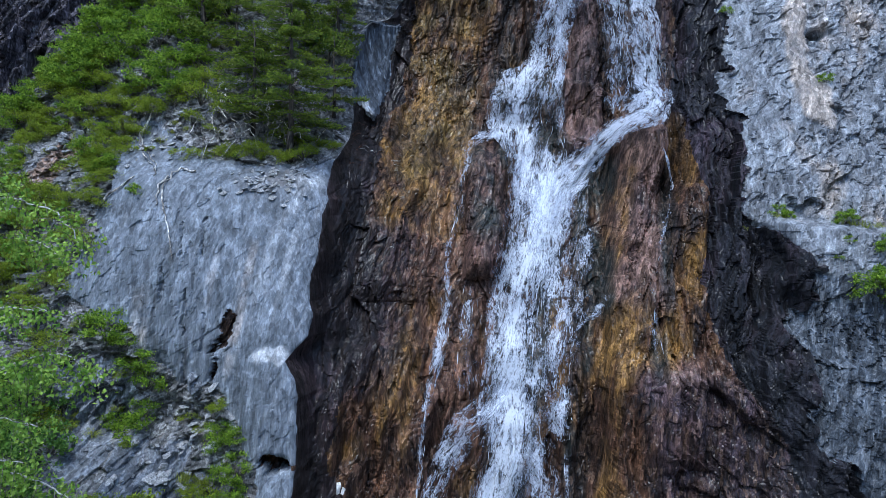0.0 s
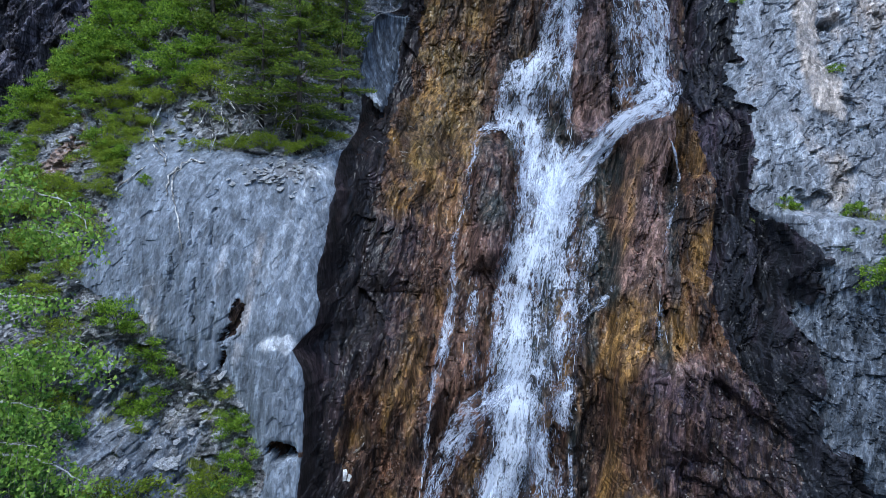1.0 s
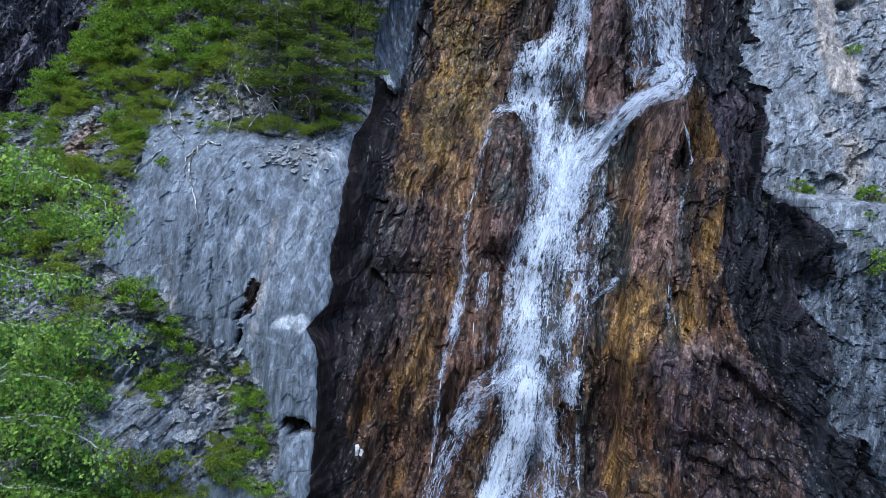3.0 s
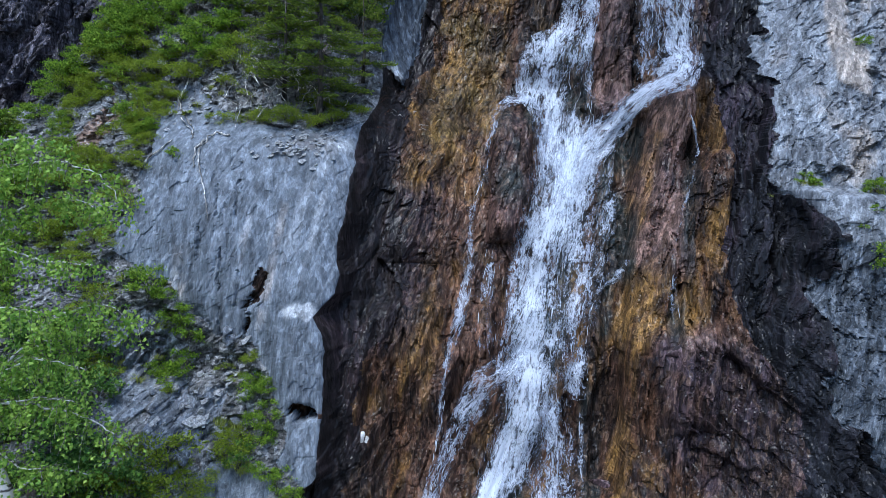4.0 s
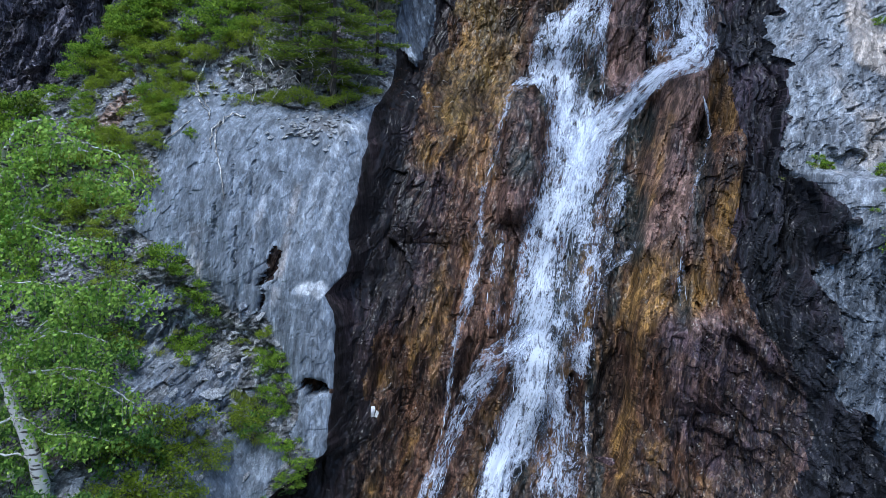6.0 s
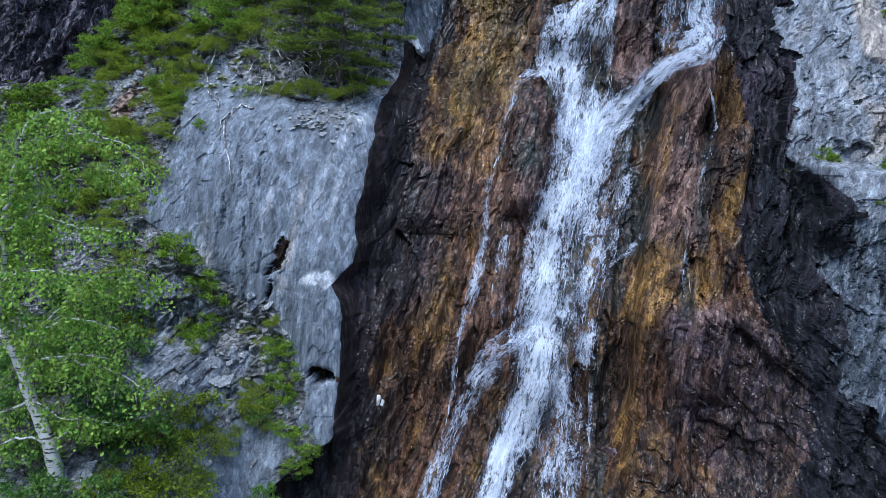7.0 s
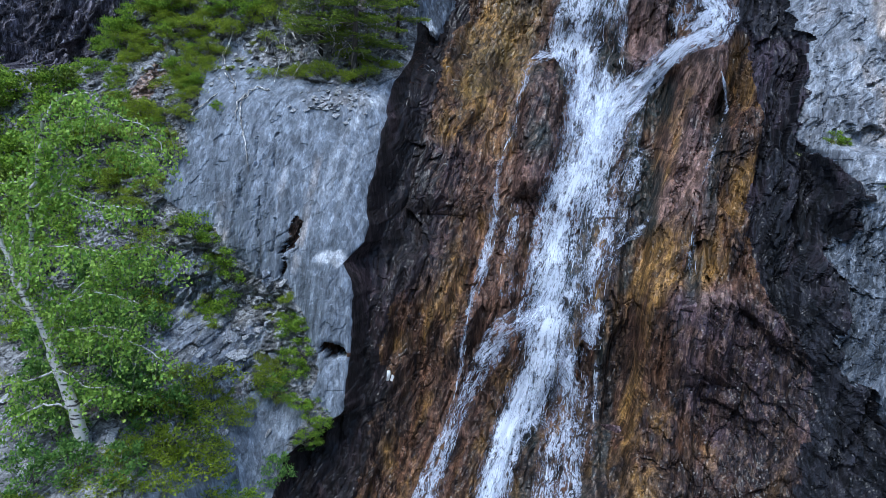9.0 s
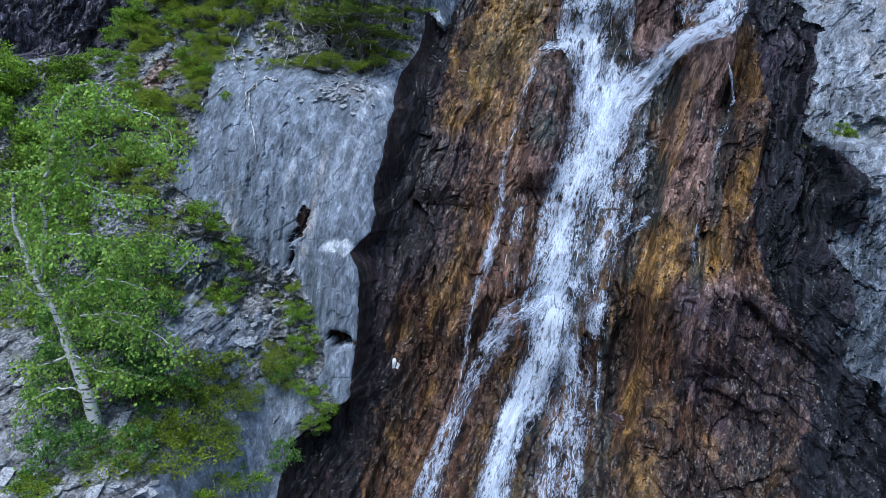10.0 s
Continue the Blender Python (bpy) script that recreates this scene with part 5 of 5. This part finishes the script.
MOSS_LOW = [(-8.45, 6.98, 0.35), (-7.83, 6.23, 0.27), (-6.44, 5.08, 0.27), (-7.24, 4.0, 0.57), (-6.98, 4.16, 0.43), (-7.42, 3.85, 0.49), (-6.85, 3.49, 0.59), (-6.5, 3.36, 0.51),
            (-6.9, 3.21, 0.54), (-6.02, 3.15, 0.3), (-6.25, 2.85, 0.49), (-7.02, 3.01, 0.38), (-5.64, 5.31, 0.24), (-5.51, 5.8, 0.22), (-5.48, 3.7, 0.3), (-5.69, 3.39, 0.24), (-5.28, 3.41, 0.24),
            (-10.6, 7.87, 0.4), (-9.7, 8.25, 0.35), (-9.15, 7.84, 0.3), (-10.01, 7.23, 0.32), (-10.81, 7.21, 0.38), (-8.8, 8.45, 0.19), (-8.41, 4.91, 0.32), (-8.15, 5.16, 0.27), (-9.33, 5.27, 0.27),
            (-9.52, 4.79, 0.32), (-9.49, 4.29, 0.32), (-10.37, 4.3, 0.38), (-8.67, 4.31, 0.27), (-7.79, 4.47, 0.24), (-6.7, 2.94, 0.6), (-7.0, 2.75, 0.55), (-6.5, 2.5, 0.4), (-6.2, 2.3, 0.3)]
LEDGE_CARPET = [(-3.2, 12.0, 0.3), (-4.0, 11.75, 0.42), (-4.6, 11.7, 0.3), (-5.4, 11.9, 0.35), (-6.1, 11.9, 0.28)]
MOSS_LOW = [(-7.0, 3.6, 0.5), (-6.7, 3.2, 0.5), (-7.2, 3.0, 0.5), (-6.5, 2.7, 0.5), (-6.9, 2.6, 0.5), (-6.2, 3.0, 0.35), (-6.3, 2.4, 0.45), (-7.3, 3.9, 0.4), (-5.6, 3.6, 0.4), (-5.3, 3.3, 0.35), (-6.0, 2.7, 0.35),
            (-5.44, 3.47, 0.5), (-6.77, 3.74, 0.8), (-6.77, 2.98, 0.9), (-6.35, 2.17, 0.8), (-7.38, 3.47, 0.7),
            (-7.41, 2.81, 0.6), (-7.71, 2.51, 0.6), (-8.73, 2.15, 0.4), (-6.67, 2.03, 0.55), (-5.96, 2.98, 0.4), (-6.1, 1.16, 0.6)]
SHADE_LEFT = [(-15.75, 11.0, 1.0), (-14.8, 9.56, 0.9), (-13.78, 8.91, 0.9), (-14.54, 8.2, 0.9), (-13.2, 10.4, 0.6), (-16.4, 10.0, 1.1), (-13.4, 7.4, 0.8), (-12.2, 6.6, 0.6), (-17.5, 11.2, 1.1)]
RIGHT_WALL = [(8.55, 10.12, 0.22), (8.8, 10.05, 0.16), (9.9, 9.97, 0.26), (10.35, 9.3, 0.3), (9.6, 9.4, 0.14), (9.83, 8.42, 0.5), (10.25, 8.15, 0.4), (9.33, 8.99, 0.12), (10.34, 13.82, 0.2), (8.5, 16.38, 0.22)]
RIGHT_TUFTS = [(8.5, 10.1, 0.3), (8.72, 10.1, 0.3), (8.6, 10.02, 0.25), (9.8, 9.95, 0.35), (10.05, 9.9, 0.4), (10.3, 9.85, 0.4), (10.5, 9.82, 0.35), (7.75, 9.75, 0.2)]
LEFT_TUFTS = [(-7.26, 11.64, 0.4), (-6.9, 11.7, 0.4), (-6.44, 11.8, 0.45), (-6.1, 11.75, 0.4), (-8.2, 12.2, 0.4), (-8.0, 12.5, 0.35), (-5.2, 11.7, 0.4), (-7.6, 12.6, 0.35)]
set_on(BUSH, BRIGHT_TOP + BRIGHT_LOW + BRIGHT_FOOT, plant_rng)
set_on(MOSS, MOSS_TOP + MOSS_LOW, plant_rng, 1.1)
set_on(SHADE[:1] + BUSH, SHADE_LEFT, plant_rng)
set_on(MOSS, LEDGE_CARPET, plant_rng, 1.0, -0.25)
set_on(BUSH, RIGHT_WALL, plant_rng)
set_on(TUFT, RIGHT_TUFTS + LEFT_TUFTS, plant_rng, 1.2, 0.05)


SAPLINGS = [(-9.5, 4.8, 0.6), (-9.9, 4.4, 0.6), (-9.2, 4.2, 0.55), (-8.8, 4.6, 0.5), (-10.4, 4.6, 0.6), (-10.8, 5.2, 0.6), (-9.6, 5.4, 0.5), (-8.6, 3.9, 0.5), (-10.2, 5.7, 0.5), (-8.9, 5.3, 0.35), (-8.2, 3.6, 0.45), (-7.7, 3.4, 0.4),
            (-9.9, 3.3, 0.7), (-9.2, 2.9, 0.7), (-8.6, 3.5, 0.7), (-7.9, 3.2, 0.6), (-8.9, 2.4, 0.5), (-8.1, 2.6, 0.55), (-7.3, 2.5, 0.5), (-10.6, 4.1, 0.8),
            (-11.2, 5.0, 0.9), (-9.7, 4.3, 0.8), (-7.0, 3.2, 0.4), (-4.35, 1.75, 0.4), (-4.9, 1.2, 0.4), (-5.3, 3.1, 0.35)]
set_on(SAPLING, SAPLINGS, plant_rng)


def scatter(kind, box, n, sizes, seed, gap=0.0, avoid=()):
    """More of a kind over a stretch of the slope, thinned out in patches."""
    r = np.random.default_rng(seed)
    spots = []
    while len(spots) < n:
        x, z = r.uniform(box[0], box[1]), r.uniform(box[2], box[3])
        on_slope = sample(code.astype(float), x, z) == 5
        patchy = float(fbm(np.array([x * 0.7]), np.array([z * 0.7]), 301)[0]) > gap
        clear = all((x - ax) ** 2 + (z - az) ** 2 > ar * ar for ax, az, ar in avoid)
        if on_slope and patchy and clear:
            spots.append((x, z, r.uniform(*sizes)))
    set_on(kind, spots, r)


CLEAR = [(-8.9, 9.4, 0.4)]
BARE = [(-10.7, 12.4, 0.45), (-10.85, 11.4, 0.7), (-8.3, 12.3, 0.8), (-7.3, 12.2, 0.5), (-6.2, 4.4, 0.7), (-6.5, 5.4, 0.5), (-8.2, 6.2, 0.5), (-8.4, 2.3, 0.9), (-9.6, 2.4, 0.8), (-8.8, 5.8, 0.8), (-8.0, 4.6, 0.7), (-6.7, 4.1, 0.7)]
scatter(BUSH, (-12.5, -7.5, 13.5, 18.5), 30, (0.35, 0.65), 311, -0.5, BARE)
scatter(MOSS, (-12.5, -3.2, 11.8, 18.5), 40, (0.3, 0.55), 312, -0.3, BARE)
scatter(MOSS, (-13.5, -8.8, 3.5, 11.0), 34, (0.25, 0.5), 313, -0.1, BARE)
scatter(BUSH, (-15.5, -11.0, 4.0, 11.0), 24, (0.4, 0.7), 314, -0.4, BARE)
scatter(SHADE[:1] + BUSH, (-18.0, -13.4, 4.0, 11.6), 30, (0.5, 0.9), 315, -0.6)
scatter(SHADE, (-9.0, -3.2, 14.0, 19.0), 18, (0.5, 0.9), 316, -0.6)
scatter(MOSS, (-12.3, -8.6, 11.6, 14.8), 26, (0.25, 0.45), 318, -0.9, BARE[:2])
scatter(BUSH, (-13.0, -9.5, 13.0, 17.5), 18, (0.35, 0.6), 319, -0.6, BARE[:2])
scatter(MOSS, (-12.3, -8.7, 9.8, 13.2), 44, (0.22, 0.4), 321, -0.9, BARE[:2])
scatter(BUSH, (-12.3, -8.7, 9.8, 13.2), 14, (0.22, 0.36), 322, -0.9, BARE[:2])
scatter(MOSS, (-11.6, -8.9, 6.8, 10.6), 28, (0.25, 0.45), 324, -0.6, CLEAR)
scatter(MOSS, (-9.6, -5.2, 2.0, 6.6), 30, (0.18, 0.32), 323, -0.5, BARE[4:])
scatter(TUFT, (-12.0, -5.0, 1.5, 13.5), 60, (0.3, 0.5), 317, -0.6)

SPRUCES = [(-4.4, 11.75, 4.6, 1.95), (-5.6, 12.6, 3.0, 1.5), (-3.3, 13.2, 2.2, 0.9), (-6.4, 14.6, 2.8, 1.2), (-4.9, 15.0, 3.2, 1.5), (-7.6, 16.0, 3.0, 1.2),
           (-3.3, 15.4, 2.4, 0.9)]
for i, (x, z, tall, wide) in enumerate(SPRUCES):
    tree = make_spruce(330 + i, tall, int(tall * 2.1), wide, "dark green mountain spruce with drooping tiers on a rock ledge")
    tree.matrix_basis = pose(*face_at(x, z, 0.25), rz=40 * i)

# the birch that leans out of the scree foot
TRUNK = [(-8.5, -7.75, 2.0), (-8.63, -7.6, 2.65), (-8.72, -7.6, 3.41), (-9.13, -7.6, 4.46), (-9.41, -7.6, 5.32), (-9.84, -7.6, 5.99), (-10.16, -7.6, 6.75), (-10.3, -7.6, 7.3), (-10.3, -7.6, 8.0)]
BOUGHS = [
    [(-9.9, -7.6, 6.1), (-9.65, -7.5, 7.24), (-9.69, -7.5, 7.92), (-9.4, -7.5, 8.76), (-9.05, -7.5, 9.7), (-8.25, -7.5, 9.9), (-7.6, -7.5, 9.95), (-6.83, -7.5, 9.7), (-6.5, -7.5, 9.2)],
    [(-9.4, -7.5, 8.76), (-9.1, -7.6, 9.76), (-8.8, -7.6, 10.17), (-8.34, -7.6, 10.38), (-7.8, -7.6, 10.3)],
    [(-9.15, -7.6, 4.6), (-9.05, -7.7, 5.62), (-8.51, -7.7, 6.05), (-7.86, -7.7, 6.22), (-7.06, -7.7, 6.05)],
    [(-9.08, -7.68, 5.1), (-8.65, -7.8, 5.38), (-7.9, -7.8, 5.5), (-7.2, -7.8, 5.45)],
    [(-9.6, -7.5, 7.9), (-8.94, -7.4, 8.33), (-8.28, -7.4, 8.1), (-7.09, -7.4, 8.0)],
    [(-9.1, -7.6, 4.4), (-9.57, -7.8, 4.19), (-10.08, -7.8, 4.14)],
    [(-9.1, -7.6, 4.3), (-8.6, -7.9, 4.45), (-8.3, -7.9, 4.2), (-7.8, -7.9, 4.2)],
    [(-9.4, -7.5, 8.7), (-9.9, -7.4, 8.5), (-10.7, -7.4, 8.4)],
    [(-9.8, -7.6, 6.0), (-9.2, -8.0, 7.0), (-8.4, -8.2, 7.3), (-7.6, -8.2, 7.2)],
    [(-10.1, -7.6, 6.7), (-10.6, -7.0, 7.2), (-11.2, -6.6, 7.2)],
    [(-9.5, -7.6, 5.5), (-9.9, -8.2, 6.2), (-10.6, -8.6, 6.3)],
    [(-9.2, -7.6, 4.7), (-9.6, -7.0, 5.4), (-8.8, -6.6, 6.2), (-7.9, -6.4, 6.6)],
    [(-8.72, -7.6, 3.4), (-8.2, -7.3, 3.9), (-7.4, -7.2, 3.8)],
    [(-8.75, -7.6, 3.5), (-9.3, -7.9, 3.7), (-10.1, -8.1, 3.2)],
    [(-9.65, -7.5, 7.3), (-9.0, -7.0, 8.9), (-8.0, -6.8, 9.3), (-7.2, -6.8, 8.9)],
    [(-9.05, -7.7, 5.62), (-8.0, -7.3, 6.9), (-7.0, -7.2, 7.2), (-6.4, -7.2, 6.8)],
    [(-8.6, -7.8, 5.4), (-7.4, -7.6, 5.2), (-6.6, -7.6, 4.8)],
]


def make_birch():
    r = np.random.default_rng(400)
    root = tagged(new("birch"), "leaning birch with black-flecked white bark on the scree", "tree")
    line = grow(TRUNK, 0.15, 0.012, r)
    v, f = tube(line, taper(len(line), 0.17, 0.03), 10)
    part_of("trunk", mesh_from("trunk", v, f, BIRCH_BARK, True), root, "white bark with black flecks")
    twigs, centres = [], []
    limb_lines = []
    for k, limb in enumerate(BOUGHS):
        line = grow(limb, 0.12, 0.02, r)
        v, f = tube(line, taper(len(line), 0.055 if k < 2 else 0.03, 0.008), 6)
        part_of("limb", mesh_from("limb", v, f, BIRCH_BARK, True), root)
        limb_lines.append(line)
    limb_lines.append([p for p in grow(TRUNK, 0.15) if p.z > 5.5])
    for line in limb_lines:
        for p in line[2:]:
            for m in range(4):
                turn = r.uniform(0, 2 * math.pi)
                out = r.uniform(0.15, 0.75)
                mid = p + Vector((math.cos(turn) * out * 0.6, math.sin(turn) * out * 0.6, r.uniform(0.0, 0.15)))
                tip = p + Vector((math.cos(turn) * out, math.sin(turn) * out, -r.uniform(0.1, 0.75)))
                if m < 2:
                    tw = grow([p, mid, tip], 0.15)
                    twigs.append(tube(tw, taper(len(tw), 0.006, 0.002), 3))
                n = int(r.integers(8, 16))
                u = r.uniform(0.3, 1.05, n)[:, None]
                curve = (1 - u) ** 2 * np.array(p) + 2 * u * (1 - u) * np.array(mid) + u * u * np.array(tip)
                centres.append(curve + r.normal(0, 0.055, (n, 3)))
    c = np.concatenate(centres)
    stem_x = np.interp(c[:, 2], [p[2] for p in TRUNK], [p[0] for p in TRUNK])
    c = c[~((np.abs(c[:, 0] - stem_x) < 0.3) & (c[:, 1] < -7.45) & (c[:, 2] < 7.2) & (r.random(len(c)) < 0.85))]
    aim = r.normal(0, 0.6, c.shape) + [0, -0.2, -0.6]
    v, f = leaves(c, r.uniform(0.06, 0.11, len(c)), 401, aim, 0.75)
    part_of("twigwork", mesh_from("twigwork", *joined(twigs), BARK, True, {"mineral": np.zeros(sum(len(t[0]) for t in twigs))}), root, "thin brown twigs")
    part_of("crown", mesh_from("crown", v, f, BIRCH), root, "fresh green hanging leaves")


make_birch()

# ---------------------------------------------------------------- dead wood and loose stones
ROOTS = [
    [(-6.83, 11.15), (-7.26, 11.2), (-7.47, 10.94), (-7.56, 10.54), (-7.36, 9.93), (-7.15, 9.34), (-6.96, 8.77)],
    [(-8.76, 13.35), (-8.68, 12.79), (-8.81, 12.15), (-8.23, 11.46), (-7.9, 11.11)],
    [(-8.88, 12.5), (-8.65, 11.97), (-7.95, 11.3), (-7.9, 11.0)],
    [(-7.5, 11.0), (-7.7, 10.7), (-7.62, 10.2)],
    [(-9.0, 10.3), (-8.75, 10.6), (-8.4, 11.0)],
]
for i, line in enumerate(ROOTS):
    r = np.random.default_rng(420 + i)
    pts = grow([face_at(x, z, 0.05) for x, z in line], 0.14, 0.025, r)
    v, f = tube(pts, taper(len(pts), 0.03, 0.012), 6)
    tagged(new("dead_root", mesh_from("dead_root", v, f, DEAD, True, {"mineral": np.zeros(len(v))})), "bleached grey dead root hanging over rock", "root", group="dead roots")

for i in range(64):
    r = np.random.default_rng(640 + i)
    x, z = r.uniform(-6.9, -3.4), r.uniform(11.9, 13.3)
    a = face_at(x, z, 0.35)
    b = a + Vector((r.uniform(-0.4, 0.4), -r.uniform(0.15, 0.5), r.uniform(-0.3, 0.5)))
    c = b + Vector((r.uniform(-0.4, 0.4), -r.uniform(0.0, 0.3), r.uniform(-0.5, 0.3)))
    pts = grow([a, b, c], 0.12, 0.015, r)
    v, f = tube(pts, taper(len(pts), 0.017, 0.006), 5)
    tagged(new("dead_branch", mesh_from("dead_branch", v, f, DEAD, True, {"mineral": np.zeros(len(v))})), "bare bleached branch under the spruces", "branch", group="dead branches")


for i in range(70):
    r = np.random.default_rng(480 + i)
    x, z = (-1.59, 9.12) if i == 0 else (r.uniform(-2.8, -0.9), r.uniform(11.5, 12.9))
    a = face_at(x, z, 0.04)
    b = a + Vector((r.uniform(-0.25, 0.25), -r.uniform(0.02, 0.1), r.uniform(-0.12, 0.12)))
    pts = grow([a, (a + b) / 2 + Vector((0, -0.03, 0.04)), b], 0.08, 0.01, r)
    v, f = tube(pts, taper(len(pts), 0.012, 0.005), 5)
    tagged(new("twig", mesh_from("twig", v, f, DEAD if i % 5 == 0 else RUST, True, {"mineral": np.zeros(len(v))})), "dead twig lying on wet rock", "twig", group="twigs on the rock")


def stone_mesh(seed, mat, flat):
    """An angular stone about one metre across."""
    r = np.random.default_rng(seed)
    bm = bmesh.new()
    count = 9 if flat < 0.4 else 12
    pts = r.normal(0, 1, (count, 3))
    pts = pts / np.linalg.norm(pts, axis=1, keepdims=True) * r.uniform(0.36, 0.6, (count, 1)) * [1.1, 0.8, flat]
    for p in pts:
        bm.verts.new(p)
    bmesh.ops.convex_hull(bm, input=bm.verts)
    loose = [v for v in bm.verts if not v.link_faces]
    bmesh.ops.delete(bm, geom=loose, context="VERTS")
    bmesh.ops.bevel(bm, geom=bm.edges[:], offset=0.015, segments=1, affect="EDGES")
    me = bpy.data.meshes.new("stone")
    bm.to_mesh(me)
    bm.free()
    me.materials.append(mat)
    return me


CHIP = [stone_mesh(500 + i, FLAKE, 0.16) for i in range(4)]
LUMP = [stone_mesh(510 + i, LOOSE, 0.7) for i in range(4)]


def lay(meshes, name, label, group, spots, r, out=0.14):
    for x, z, size in spots:
        ob = new(name, meshes[int(r.integers(len(meshes)))])
        ob.matrix_basis = Matrix.LocRotScale(face_at(x, z, out * size), Euler((r.uniform(0.15, 0.9), r.uniform(-0.4, 0.4), 0)), (size,) * 3) @ pose(0, 0, 0, 0, 0, r.uniform(0, 360))
        tagged(ob, label, "stone", group)


r = np.random.default_rng(520)
lay(CHIP, "stone_chip", "thin pale grey stone chip on the gravel shelf", "stone chips on the shelf",
    [(r.normal(-4.7, 0.5), r.normal(10.85, 0.24), r.uniform(0.08, 0.26)) for i in range(90)], r)
lay(CHIP, "stone_chip", "thin pale stone chip among scree", "stone chips on the slope",
    [(r.normal(-8.2, 0.5), r.normal(12.2, 0.5), r.uniform(0.08, 0.28)) for i in range(35)], r)
lay(CHIP, "stone_chip", "thin pale stone chip among scree", "stone chips on the slope",
    [(r.normal(-6.1, 0.4), r.normal(4.4, 0.5), r.uniform(0.1, 0.4)) for i in range(45)], r)
lay(LUMP, "stone", "angular grey stone lying on the scree slope", "stones on the slope",
    [(r.uniform(-12.0, -5.2), r.uniform(1.2, 5.0), r.uniform(0.12, 0.36)) for i in range(60)], r, 0.15)
lay(LUMP, "stone", "angular grey stone lying on the scree slope", "stones on the slope",
    [(r.normal(-10.8, 0.35), r.normal(12.3, 0.4), r.uniform(0.15, 0.5)) for i in range(24)], r)

BOULDER = [stone_mesh(540 + i, OUTCROP, 0.7) for i in range(4)]
lay(BOULDER, "boulder", "angular blue-grey boulder in the scree", "boulders in the scree",
    [(r.uniform(-9.2, -5.5), r.uniform(3.2, 6.3), r.uniform(0.2, 0.5)) for i in range(46)], r, 0.02)
SLAB = [stone_mesh(530 + i, MAUVE, 0.85) for i in range(3)]
for k, (x, z, wide, deep, high, tip) in enumerate(((5.35, 5.95, 1.8, 0.7, 0.7, -4), (3.55, 2.7, 1.2, 0.7, 0.5, 12), (6.0, 3.6, 1.6, 0.6, 0.6, 26))):
    ob = new("rock_slab", SLAB[k % 3])
    ob.matrix_basis = pose(*face_at(x, z, -0.22), 0, tip, 0) @ Matrix.Diagonal((wide, deep, high, 1))
    tagged(ob, "wet mauve slab of rock jutting from the gully", "rock", "mauve slabs")

lay(CHIP, "stone_chip", "thin pale stone chip among scree", "stone chips on the slope",
    [(r.uniform(-11.5, -6.8), r.uniform(1.2, 3.3), r.uniform(0.12, 0.5)) for i in range(115)], r, 0.18)
# a scrap of white cloth or paper caught on the wet rock
scrap_root = tagged(new("white_scrap"), "crumpled white scrap caught on wet dark rock", "litter")
for k, (dx, dz, w, h) in enumerate(((0, 0, 0.08, 0.22), (0.13, -0.05, 0.09, 0.16))):
    bm = bmesh.new()
    m = Matrix.Translation(face_at(-2.62 + dx, 3.28 + dz, 0.08)) @ Matrix.Diagonal((w, 0.03, h, 1)) @ Euler((0.2, 0.3 * k, 0)).to_matrix().to_4x4()
    bmesh.ops.create_cube(bm, size=1, matrix=m)
    bmesh.ops.subdivide_edges(bm, edges=bm.edges[:], cuts=2, use_grid_fill=True)
    for v in bm.verts:
        v.co += Vector((noise.noise(v.co * 9), noise.noise(v.co * 8 + Vector((5, 0, 0))), noise.noise(v.co * 7))) * 0.04
    me = bpy.data.meshes.new("flap")
    bm.to_mesh(me)
    bm.free()
    me.materials.append(SCRAP)
    part_of("flap", me, scrap_root)

drop_proto(BUSH + MOSS + SHADE + SAPLING + TUFT)
